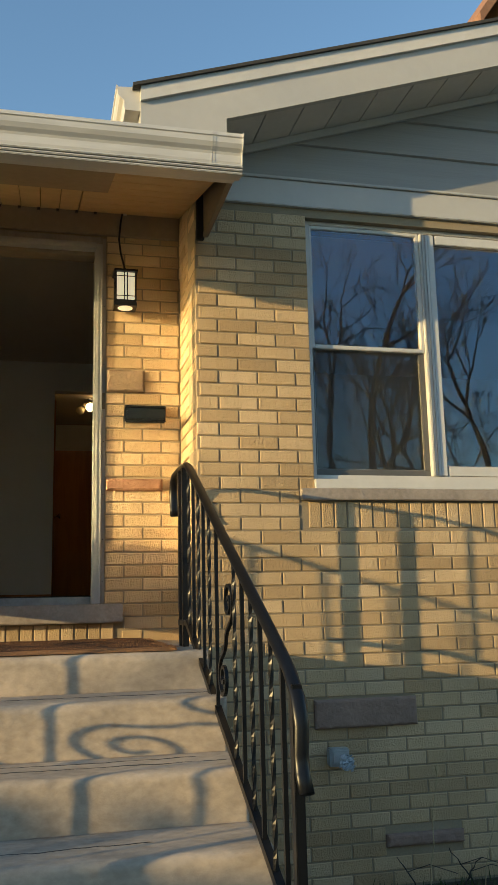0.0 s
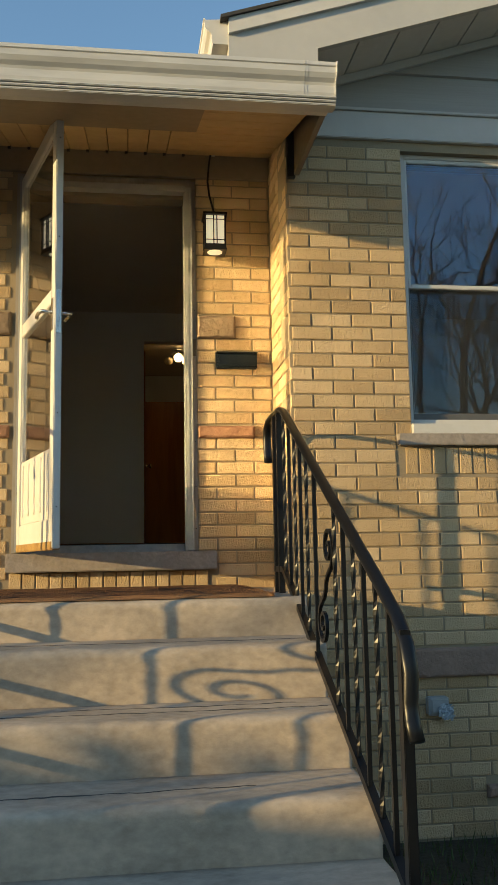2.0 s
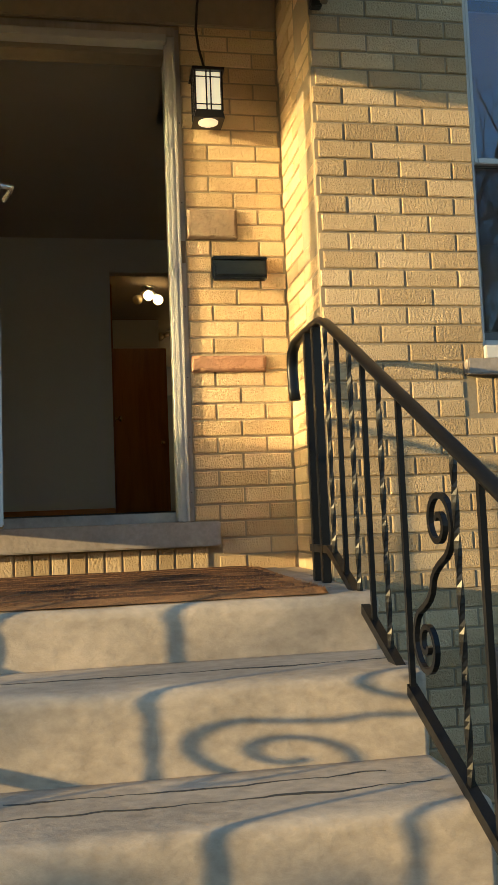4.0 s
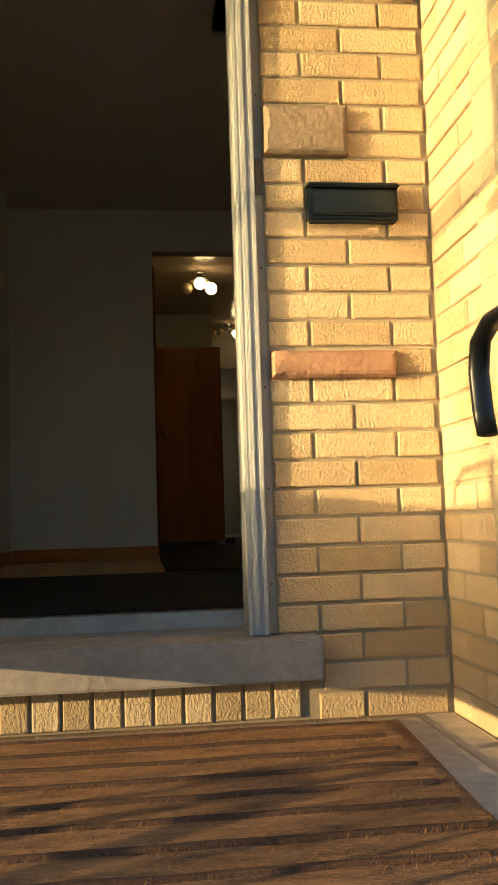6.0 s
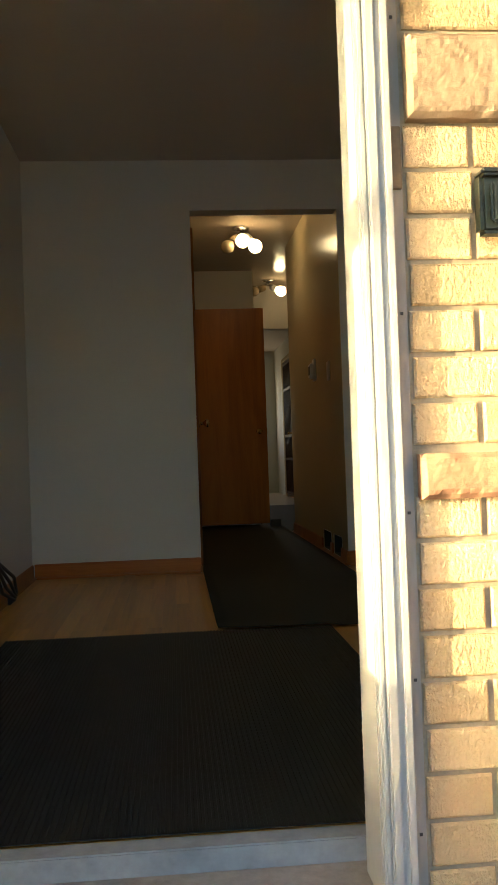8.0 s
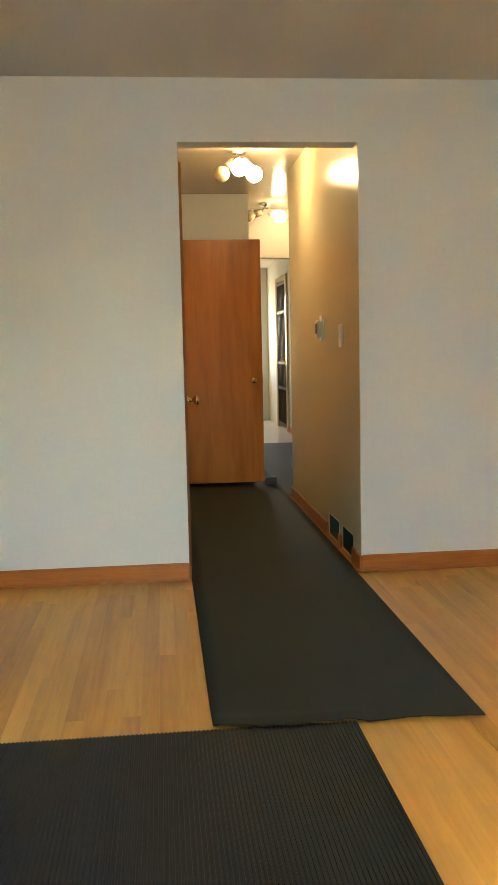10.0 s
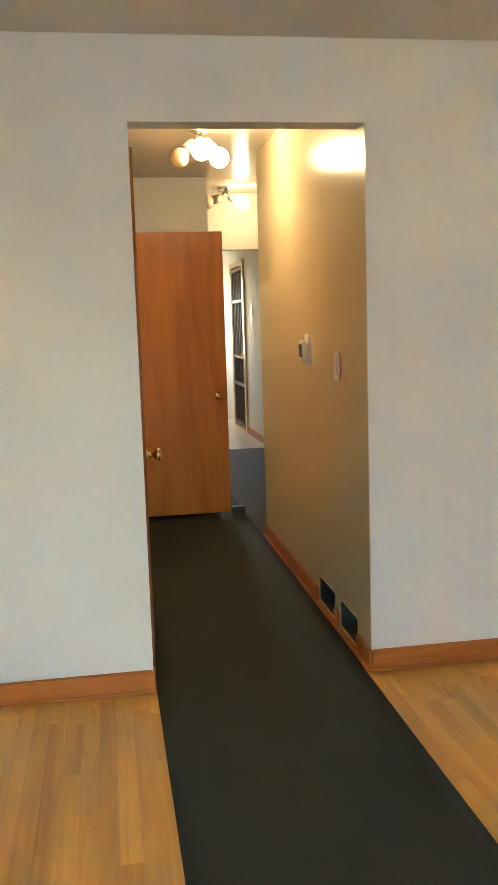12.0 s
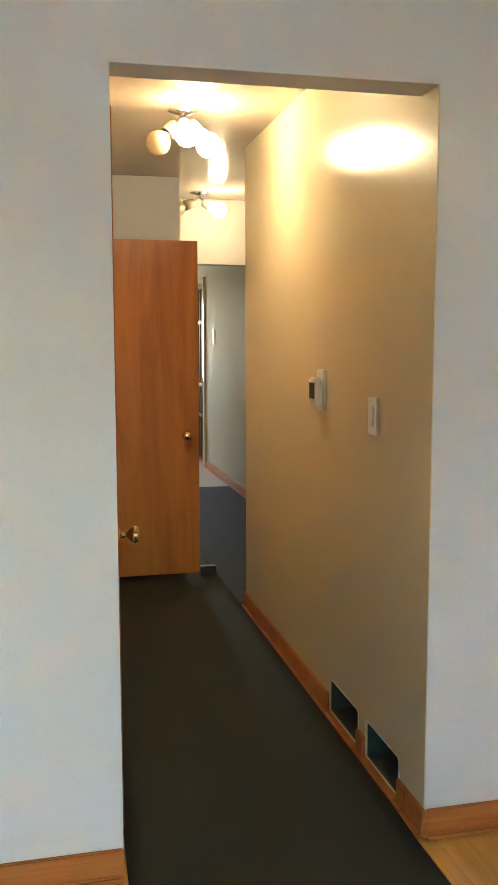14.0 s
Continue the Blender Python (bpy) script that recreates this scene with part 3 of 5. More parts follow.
eave_gutter = thing("eave_gutter", "white metal eave gutter with an end cap", "gutter", (0.6, 4.0, 3.8), kind="structure")
bm = B()
prism(bm, [(0.60 + u, 3.80 + v) for u, v in gutter_profile(0.12, 0.13)], "y", 3.54, 6.0)
hang("channel", bm, WHITEMETAL, eave_gutter)
bm = B()
prism(bm, [(0.60 + u, 3.80 + v) for u, v in gutter_profile(0.12, 0.13)[:12]] + [(0.60, 3.93)], "y", 3.536, 3.54)
hang("end_cap", bm, WHITEMETAL, eave_gutter)
hang("eave_fascia", boxed(0.60, 0.62, 3.56, 6.0, 3.66, 3.94), FASCIA, eave_gutter)

dormer = thing("roof_dormer", "ochre gabled dormer with brown rake trim on the roof", "dormer", (5.4, 6.4, 4.9), kind="structure")
bm = B()
prism(bm, [(4.2, 4.95), (6.6, 4.95), (6.6, 6.85), (5.4, 8.55), (4.2, 6.85)], "y", 6.02, 8.0)
hang("dormer_wall", bm, SOFFIT, dormer)
bm = B()
prism(bm, [(3.90, 6.44), (5.4, 8.62), (6.9, 6.44), (6.9, 6.56), (5.4, 8.74), (3.90, 6.56)], "y", 5.9, 8.1)
hang("dormer_roof", bm, REDSTONE, dormer)

# ---- canopy over the porch ----
canopy = thing("porch_canopy", "porch canopy with boarded soffit and white metal gutter", "canopy", (0, 3.8, 3.4), kind="structure")
def soffit_z(y):
    return 3.335 + (y - 3.25) * (3.675 - 3.335) / (DOORY - 3.25)


CL, CR = -0.985, 1.0
bm = B()
for k in range(13):
    xa = CL + 0.03 + k * 0.108
    if xa + 0.1 > 0.47:
        break
    bm = B()
    prism(bm, [(3.25, soffit_z(3.25)), (DOORY - 0.005, soffit_z(DOORY)), (DOORY - 0.005, soffit_z(DOORY) + 0.02), (3.25, soffit_z(3.25) + 0.02)], "x", xa, xa + 0.103)
    hang("soffit_board", bm, SOFFIT, canopy)
    hang("soffit_vent", boxed(xa + 0.088, xa + 0.104, DOORY - 0.045, DOORY - 0.024, soffit_z(DOORY) - 0.022, soffit_z(DOORY) - 0.006), DARKPLASTIC, canopy, "dark drip hole at the board end")
xs = xa
for k in range(8):
    ya = 3.25 + k * 0.151
    bm = B()
    prism(bm, [(ya, soffit_z(ya)), (ya + 0.146, soffit_z(ya + 0.146)), (ya + 0.146, soffit_z(ya + 0.146) + 0.02), (ya, soffit_z(ya) + 0.02)], "x", xs, CORNER - 0.003)
    hang("soffit_board", bm, SOFFIT, canopy)
bm = B()
prism(bm, [(3.235, soffit_z(3.235) - 0.03), (3.70, soffit_z(3.70) - 0.03), (3.70, soffit_z(3.70) - 0.004), (3.235, soffit_z(3.235) - 0.004)], "x", CL + 0.05, 0.455)
hang("soffit_panel", bm, TRIMPAINT, canopy, "dark patched panel under the front of the soffit")
bm = B()
prism(bm, [(3.22, 3.46), (DOORY, 3.80), (DOORY, 3.84), (3.20, 3.49)], "x", CL, CR)
hang("canopy_roof", bm, SHINGLE, canopy)
for xa, xb, yb in ((CL, CL + 0.022, DOORY - 0.004), (0.975, CR, MAINY - 0.024)):
    bm = B()
    prism(bm, [(3.22, 3.315), (yb, 3.315), (yb, 3.46 + (yb - 3.22) * 0.272), (3.22, 3.46)], "x", xa, xb)
    hang("side_fascia", bm, TRIMPAINT, canopy)
hang("side_rail", swept([(0.985, 3.22, 3.325), (0.985, MAINY - 0.03, 3.325)], 0.018, square=True), TRIMPAINT, canopy)
hang("front_fascia", boxed(CL + 0.003, CR - 0.003, 3.205, 3.235, 3.30, 3.46), WHITEMETAL, canopy)
hang("wall_board", boxed(CL + 0.03, CORNER - 0.004, DOORY - 0.03, DOORY - 0.002, 3.53, 3.672, bevel=0.004), TRIMPAINT, canopy, "brown-grey board along the wall under the soffit")
hang("corner_strap", boxed(CORNER + 0.002, CORNER + 0.045, MAINY - 0.034, MAINY - 0.002, 3.30, 3.60, bevel=0.004), DARKPLASTIC, canopy, "dark stained flashing strap at the wall corner")
bm = B()
prism(bm, [(3.20 + u, 3.335 + v) for u, v in gutter_profile(0.115, 0.135)], "x", CL - 0.005, CR + 0.012)
hang("gutter", bm, GUTTERMETAL, canopy, "dented white metal gutter with drip stains")
bm = B()
prism(bm, [(3.19 + u, 3.335 + v) for u, v in gutter_profile(0.115, 0.135)[:12]] + [(3.20, 3.47)], "x", CR + 0.012, CR + 0.016)
hang("gutter_end_cap", bm, GUTTERMETAL, canopy)
for dz, dy in ((0.0, 0.0), (0.013, 0.008), (0.026, 0.016)):
    hang("drip_edge", boxed(CL - 0.01, CR + 0.018, 3.108 + 0.012 - dy + 0.012, 3.2, 3.296 + dz, 3.306 + dz, bevel=0.003), GUTTERMETAL, canopy)
for xa in (0.872, 0.885):
    bm = B()
    prism(bm, [(3.20 + u, 3.334 + v) for u, v in gutter_profile(0.1165, 0.1375)[:12]] + [(3.20, 3.47)], "x", xa, xa + 0.005)
    hang("gutter_seam", bm, GUTTERMETAL, canopy)

left_roof = thing("porch_side_roof", "dark shingle roof over the recessed side of the house", "roof", (-2, 10, 4), kind="structure")
bm = B()
prism(bm, [(DOORY + 0.002, 3.86), (11.0, 5.1), (18.4, 3.9), (18.4, 3.94), (11.0, 5.14), (DOORY + 0.002, 3.90)], "x", -4.6, 0.9)
hang("shingle_slope", bm, SHINGLE, left_roof)
bm = B()
prism(bm, [(3.25, 3.49), (DOORY, 3.82), (DOORY, 3.86), (3.20, 3.53)], "x", -4.6, CL - 2.4)
hang("far_eave", bm, SHINGLE, left_roof)

# ---- front door frame, sill and open storm door ----
door_frame = thing("door_frame", "worn white aluminium and wood front door frame", "door frame", (0, DOORY, 1.4), kind="structure")
JL, JR, JT = -0.425, 0.445, 3.44
for x0, x1, y0, y1, z1, mat, name in (
        (0.484, 0.508, 4.474, 4.62, 3.52, JAMBWOOD, "wooden_jamb"), (-0.49, -0.46, 4.455, 4.62, 3.52, JAMBWOOD, "wooden_jamb"),
        (0.448, 0.484, 4.452, 4.50, 3.475, FRAMEMETAL, "storm_frame"), (-0.46, -0.425, 4.405, 4.50, 3.475, FRAMEMETAL, "storm_frame"),
        (0.437, 0.448, 4.456, 4.464, 3.462, FRAMEMETAL, "frame_rib"), (0.440, 0.448, 4.478, 4.488, 3.462, FRAMEMETAL, "frame_rib"),
        (0.442, 0.484, 4.50, 4.62, 3.462, FRAMEMETAL, "inner_stop"), (-0.46, -0.424, 4.50, 4.62, 3.462, FRAMEMETAL, "inner_stop")):
    hang(name, boxed(x0, x1, y0, y1, 1.402, z1, bevel=0.003), mat, door_frame)
for y0, x0, x1 in ((4.447, 0.450, 0.463), (4.446, 0.473, 0.4835)):
    hang("frame_rib", boxed(x0, x1, y0, 4.452, 1.404, 3.47, bevel=0.001), FRAMEMETAL, door_frame)
hang("hinge_bar", boxed(-0.464, -0.452, 4.374, 4.4045, 1.404, 3.47, bevel=0.002), FRAMEMETAL, door_frame)
hang("head_jamb", boxed(-0.46, 0.484, 4.455, 4.62, 3.476, 3.52, bevel=0.003), JAMBWOOD, door_frame)
hang("storm_head", boxed(-0.425, 0.448, 4.43, 4.50, 3.44, 3.475, bevel=0.003), FRAMEMETAL, door_frame)
hang("inner_head", boxed(-0.46, 0.478, 4.505, 4.615, 3.42, 3.475, bevel=0.003), TRIMPAINT, door_frame, "brown inner head of the door opening")
hang("strike_plate", boxed(0.4875, 0.5035, 4.4685, 4.4738, 2.49, 2.585, bevel=0.001), STRIKE, door_frame, "worn brass strike plate")
for z in (1.52, 1.75, 2.0, 2.3, 2.75, 3.1):
    hang("screw", boxed(0.494, 0.4985, 4.4715, 4.4745, z, z + 0.0045), DARKPLASTIC, door_frame)
threshold = tagged(part("threshold", boxed(-0.46, 0.478, 4.562, 4.70, 1.36, 1.402, bevel=0.004), SILLSTONE), "worn grey stone door threshold with a metal strip", "threshold", kind="structure")
part("threshold_lip", boxed(-0.46, 0.478, 4.66, 4.712, 1.40, FLOOR - 0.001, bevel=0.003), WORNMETAL, threshold, "grey metal strip")
tagged(part("door_sill", boxed(-0.512, 0.602, 4.392, 4.56, 1.302, 1.40, bevel=0.005), SILLSTONE), "pale limestone door sill above a brick course", "sill", kind="structure")


def storm_door():
    d = thing("storm_door", "open white aluminium storm door with two glass panes", "storm door", (-0.455, 4.375, 1.412))
    d.rotation_euler = (0, 0, radians(-72.5))
    W, H, T = 0.83, 2.03, 0.034
    def p(name, x0, x1, z0, z1, mat, y0=0.0, y1=T, bevel=0.004, label="", parent=None):
        ob = part(name, boxed(x0, x1, y0, y1, z0, z1, bevel=bevel), mat, parent or d, label)
        return ob
    p("hinge_stile", 0, 0.075, 0, H, WHITEMETAL)
    p("latch_stile", W - 0.075, W, 0, H, WHITEMETAL)
    p("top_rail", 0.0755, W - 0.0755, H - 0.075, H, WHITEMETAL)
    p("middle_rail", 0.0755, W - 0.0755, 1.12, 1.195, WHITEMETAL)
    p("kick_panel", 0.0755, W - 0.0755, 0.13, 0.455, WHITEMETAL, 0.006, T - 0.006, label="white kick panel with moulded cross-buck")
    p("bottom_rail", 0.0755, W - 0.0755, 0.0, 0.13, WHITEMETAL)
    p("sweep", 0.01, W - 0.01, -0.006, 0.035, SWEEP, -0.003, T + 0.003, label="golden-brown stained bottom sweep")
    for z0, z1 in ((0.455, 1.12), (1.195, H - 0.075)):
        pane = p("pane", 0.0757, W - 0.0757, z0 + 0.001, z1 - 0.001, GLASS, 0.014, 0.018, bevel=0, label="clear glass pane")
        pane.visible_shadow = False
        for x0, x1 in ((0.076, 0.094), (W - 0.094, W - 0.076)):
            p("bead", x0, x1, z0 + 0.002, z1 - 0.002, WHITEMETAL, 0.006, 0.030)
    for k in range(5):
        x = 0.14 + k * 0.138
        for side in (-1, 1):
            y = 0.0045 if side < 0 else T - 0.0045
            part("moulding", swept([(x, y, 0.17), (x + 0.012, y, 0.20), (x - 0.006, y, 0.23), (x, y, 0.26), (x, y, 0.40), (x + 0.01, y, 0.43)], 0.005, sides=6), WHITEMETAL, d)
    for side in (-1, 1):
        y = 0.0 if side < 0 else T
        lock = p("lock_plate", W - 0.062, W - 0.022, 0.99, 1.14, CHROME, y - 0.004, y + 0.004, bevel=0.001, label="steel latch plate")
        part("handle", swept([(W - 0.042, y, 1.075), (W - 0.042, y + side * 0.05, 1.075), (W - 0.10, y + side * 0.055, 1.075), (W - 0.15, y + side * 0.05, 1.07)], 0.009, sides=8), CHROME, d, "steel lever handle", smooth=True)
    p("edge_plate", W, W + 0.002, 0.97, 1.17, CHROME, 0.006, T - 0.006, bevel=0.0005)
    for z in (0.18, 0.6, 1.02, 1.42, 1.9):
        p("edge_screw", W, W + 0.002, z, z + 0.006, DARKPLASTIC, 0.014, 0.02, bevel=0)
    for z in (0.15, 1.0, 1.85):
        part("hinge", swept([(-0.008, T / 2, z), (-0.008, T / 2, z + 0.09)], 0.009, sides=10), WHITEMETAL, d)
    return d


storm_door()

# ---- mail slot, feature stones, porch lamps ----
mail = thing("mail_slot", "dark green-black metal wall mail slot", "mail slot", (0.73, DOORY, 2.46))
hang("housing", boxed(0.614, 0.846, DOORY - 0.03, DOORY + 0.004, 2.415, 2.507, bevel=0.006), MAILMETAL, mail)
hang("flap", boxed(0.626, 0.836, DOORY - 0.042, DOORY - 0.031, 2.428, 2.488, bevel=0.004), MAILMETAL, mail)
hang("hood", boxed(0.612, 0.848, DOORY - 0.044, DOORY - 0.005, 2.498, 2.509, bevel=0.004), MAILMETAL, mail)


def rough_stone(name, x0, x1, y, z0, z1, mat, label, proud=0.025, seed=1):
    """A rock-faced stone set in the brickwork, with a broken front."""
    bm = B()
    nx, nz = max(6, int((x1 - x0) / 0.007)), max(4, int((z1 - z0) / 0.007))
    g = []
    for i in range(nx + 1):
        for j in range(nz + 1):
            x, z = x0 + (x1 - x0) * i / nx, z0 + (z1 - z0) * j / nz
            edge = min(i, nx - i, j, nz - j)
            rise = proud * ((0.55 if edge == 0 else 0.88 if edge == 1 else 1.0) + 0.25 * noise.noise(Vector((x * 30, z * 30, seed + 9.0))) * (edge < 2))
            n = noise.noise(Vector((x * 14, z * 20, seed * 3.1))) * 0.7 + abs(noise.noise(Vector((x * 40 + z * 30, z * 34 - x * 16, seed)))) * 0.7 + noise.noise(Vector((x * 130, z * 130, seed))) * 0.2
            g.append(bm.verts.new((x, y - rise - 0.004 * n * (edge > 0), z)))
    back = {}
    for i in range(nx + 1):
        for j in range(nz + 1):
            if i in (0, nx) or j in (0, nz):
                back[i, j] = bm.verts.new((x0 + (x1 - x0) * i / nx, y + 0.03, z0 + (z1 - z0) * j / nz))
    for i in range(nx):
        for j in range(nz):
            a = i * (nz + 1) + j
            bm.faces.new((g[a], g[a + nz + 1], g[a + nz + 2], g[a + 1]))
    ring = [(i, 0) for i in range(nx)] + [(nx, j) for j in range(nz)] + [(i, nz) for i in range(nx, 0, -1)] + [(0, j) for j in range(nz, 0, -1)]
    for a, b in zip(ring, ring[1:] + ring[:1]):
        bm.faces.new((g[a[0] * (nz + 1) + a[1]], g[b[0] * (nz + 1) + b[1]], back[b], back[a]))
    bmesh.ops.recalc_face_normals(bm, faces=bm.faces)
    return tagged(part(name, bm, mat), label, "stone", "feature stones in the brickwork", "structure")


STONES = []  # (wall, u0, u1, z0, z1): bricks leave room for these
def stone(wall, u0, u1, z0, z1, mat, label, seed):
    rough_stone("feature_stone", u0, u1, DOORY if wall == "door" else MAINY, z0, z1, mat, label, seed=seed)
    STONES.append((wall, u0, u1, z0, z1))


stone("door", 0.512, 0.727, 2.592, 2.72, PINKSTONE, "rough pinkish rock-faced stone set in cream brick", 1)
stone("door", 0.512, 0.828, 2.022, 2.09, REDSTONE, "long reddish rock-faced stone set in cream brick", 2)
stone("door", -0.72, -0.512, 2.592, 2.72, PINKSTONE, "rough pinkish rock-faced stone set in cream brick", 3)
stone("door", -0.80, -0.512, 2.022, 2.09, REDSTONE, "long reddish rock-faced stone set in cream brick", 4)
stone("main", 1.51, 2.055, 0.760, 0.90, BROWNSTONE, "long brown rock-faced stone low in the wall", 5)
stone("main", 1.86, 2.275, 0.182, 0.242, BROWNSTONE, "thin brown stone near the foot of the wall", 6)


def porch_lamp(x):
    z0, z1, y = 3.065, 3.275, DOORY - 0.085
    lamp = thing("porch_lamp", "square black mission-style wall lantern, lit", "wall lamp", (x, y, z0), "lanterns beside the front door")
    w = 0.056
    hang("back_plate", boxed(x - 0.04, x + 0.04, DOORY - 0.02, DOORY - 0.0, z0 + 0.06, z1 + 0.03, bevel=0.003), IRON, lamp)
    hang("arm", swept([(x, DOORY - 0.01, z1 + 0.02), (x, y, z1 + 0.028), (x, y, z1)], 0.008), IRON, lamp)
    bm = B()
    box(bm, x - w - 0.012, x + w + 0.012, y - w - 0.012, y + w + 0.012, z1 - 0.008, z1 + 0.006, bevel=0.002)
    hang("roof", bm, IRON, lamp)
    bm = B()
    prism(bm, [(x - w - 0.008, z0), (x + w + 0.008, z0), (x + w, z0 + 0.034), (x - w, z0 + 0.034)], "y", y - w - 0.004, y + w + 0.004)
    hang("base", bm, IRON, lamp)
    for dx in (-w, w):
        for dy in (-w, w):
            hang("corner_post", boxed(x + dx - 0.004, x + dx + 0.004, y + dy - 0.004, y + dy + 0.004, z0 + 0.03, z1 - 0.006), IRON, lamp)
    for ux, uy in ((1, 0), (0, 1)):
        for side in (-w, w):
            for o in (-0.009, 0.009):
                cx, cy = (x + o, y + side) if ux else (x + side, y + o)
                hang("muntin", boxed(cx - 0.003, cx + 0.003, cy - 0.003, cy + 0.003, z0 + 0.03, z1 - 0.006), IRON, lamp)
            for zz in (z0 + 0.058, z1 - 0.034):
                cx, cy = (x, y + side) if ux else (x + side, y)
                hang("muntin", boxed(cx - (w if ux else 0.002), cx + (w if ux else 0.002), cy - (w if uy else 0.002), cy + (w if uy else 0.002), zz - 0.002, zz + 0.002), IRON, lamp)
    hang("glass", boxed(x - w + 0.006, x + w - 0.006, y - w + 0.006, y + w - 0.006, z0 + 0.035, z1 - 0.01), LAMPGLASS, lamp, "glowing cream glass panes")
    bm = B()
    lathe(bm, [(0.001, -0.006), (0.03, -0.004), (0.042, 0.0), (0.042, 0.003), (0.001, 0.003)], pose(x, y - 0.01, z0 - 0.0035))
    hang("lens", bm, LAMPGLASS, lamp, "round glowing lens in the base")
    return lamp


porch_lamp(0.607)
porch_lamp(-0.645)
cable = [(0.612, DOORY - 0.02, 3.29), (0.607, DOORY - 0.03, 3.34), (0.585, DOORY - 0.04, 3.42), (0.575, DOORY - 0.045, 3.50), (0.583, DOORY - 0.05, 3.60), (0.592, DOORY - 0.06, 3.655)]
tagged(part("lamp_cable", swept(cable, 0.006, sides=8), IRON, smooth=True), "black cable hanging from soffit to lantern", "cable")

# ---- the window ----
def window():
    w = thing("window_1", "white aluminium window with a double-hung sash beside a fixed pane", "window", (WIN[0], MAINY + 0.05, WIN[2]), kind="structure")
    x0, x1, z0, z1 = WIN
    yf = MAINY + 0.045
    def p(name, a, b, c, d, y0=0.0, y1=0.09, mat=WHITEMETAL, parent=None, label=""):
        if parent is None:
            return hang(name, boxed(a, b, yf + y0, yf + y1, c, d, bevel=0.003), mat, w, label)
        bm = boxed(a, b, yf + y0, yf + y1, c, d, bevel=0.003)
        bmesh.ops.translate(bm, vec=-Vector(w.location), verts=bm.verts)
        return part(name, bm, mat, parent, label)
    p("frame_left", x0, x0 + 0.03, z0, z1)
    p("frame_right", x1 - 0.03, x1, z0, z1)
    p("frame_head", x0 + 0.0305, x1 - 0.0305, z1 - 0.022, z1)
    p("frame_sill", x0 + 0.0305, x1 - 0.0305, z0, z0 + 0.03)
    p("mullion", 2.2505, 2.2985, z0 + 0.0305, z1 - 0.0305, -0.012, 0.09)
    for a in (2.258, 2.276):
        p("mullion_rib", a, a + 0.006, z0 + 0.031, z1 - 0.031, -0.018, -0.012)
    zm = 2.765
    for name, a, b, y in (("upper_sash", zm - 0.014, z1 - 0.0225, 0.005), ("lower_sash", z0 + 0.031, zm + 0.010, 0.04)):
        l, r = x0 + 0.031, 2.25
        sash = p(name, l, l + 0.016, a, b, y, y + 0.03)
        p("stile", r - 0.020, r, a, b, y, y + 0.03, parent=sash)
        p("rail", l + 0.0165, r - 0.0205, b - 0.022, b, y, y + 0.03, parent=sash)
        p("rail", l + 0.0165, r - 0.0205, a, a + (0.038 if name == "lower_sash" else 0.022), y, y + 0.03, parent=sash)
        g = p("pane", l + 0.0165, r - 0.0205, a + 0.0385 if name == "lower_sash" else a + 0.0225, b - 0.0225, y + 0.012, y + 0.016, DOUBLEGLASS, parent=sash, label="reflecting glass pane")
        g.visible_shadow = False
        if name == "lower_sash":
            p("insect_screen", l + 0.0165, r - 0.0205, a + 0.0385, b - 0.0225, y - 0.012, y - 0.0105, SCREEN, parent=sash, label="fine grey insect screen")
            for u0, u1, v0, v1 in ((l, r, a - 0.002, a + 0.034), (r - 0.03, r, a + 0.0345, b), (l, l + 0.012, a + 0.0345, b)):
                p("screen_frame", u0, u1, v0, v1, y - 0.018, y - 0.002, SCREENFRAME, parent=sash, label="dark grey screen frame")
    l, r = 2.299, x1 - 0.031
    fixed = p("fixed_sash", l, l + 0.04, z0 + 0.031, z1 - 0.031, -0.006, 0.05)
    p("stile", r - 0.05, r, z0 + 0.031, z1 - 0.031, -0.006, 0.05, parent=fixed)
    p("rail", l + 0.0505, r - 0.0505, z1 - 0.085, z1 - 0.031, -0.006, 0.05, parent=fixed)
    p("rail", l + 0.0505, r - 0.0505, z0 + 0.031, z0 + 0.085, -0.006, 0.05, parent=fixed)
    g = p("pane", l + 0.0405, r - 0.0505, z0 + 0.0855, z1 - 0.0855, 0.02, 0.024, DOUBLEGLASS, parent=fixed, label="large reflecting glass pane")
    g.visible_shadow = False
    p("sub_sill", x0 - 0.0, x1, z0 - 0.052, z0 - 0.001, -0.066, 0.1, label="white aluminium sub-sill")
    return w


window()
tagged(part("window_sill", boxed(1.475, 3.23, MAINY - 0.035, MAINY + 0.1, 1.908, 1.967, bevel=0.004), SILLSTONE), "pale stone window sill over a soldier course", "sill", kind="structure")
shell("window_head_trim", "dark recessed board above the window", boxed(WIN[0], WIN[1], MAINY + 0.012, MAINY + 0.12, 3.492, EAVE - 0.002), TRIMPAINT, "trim")

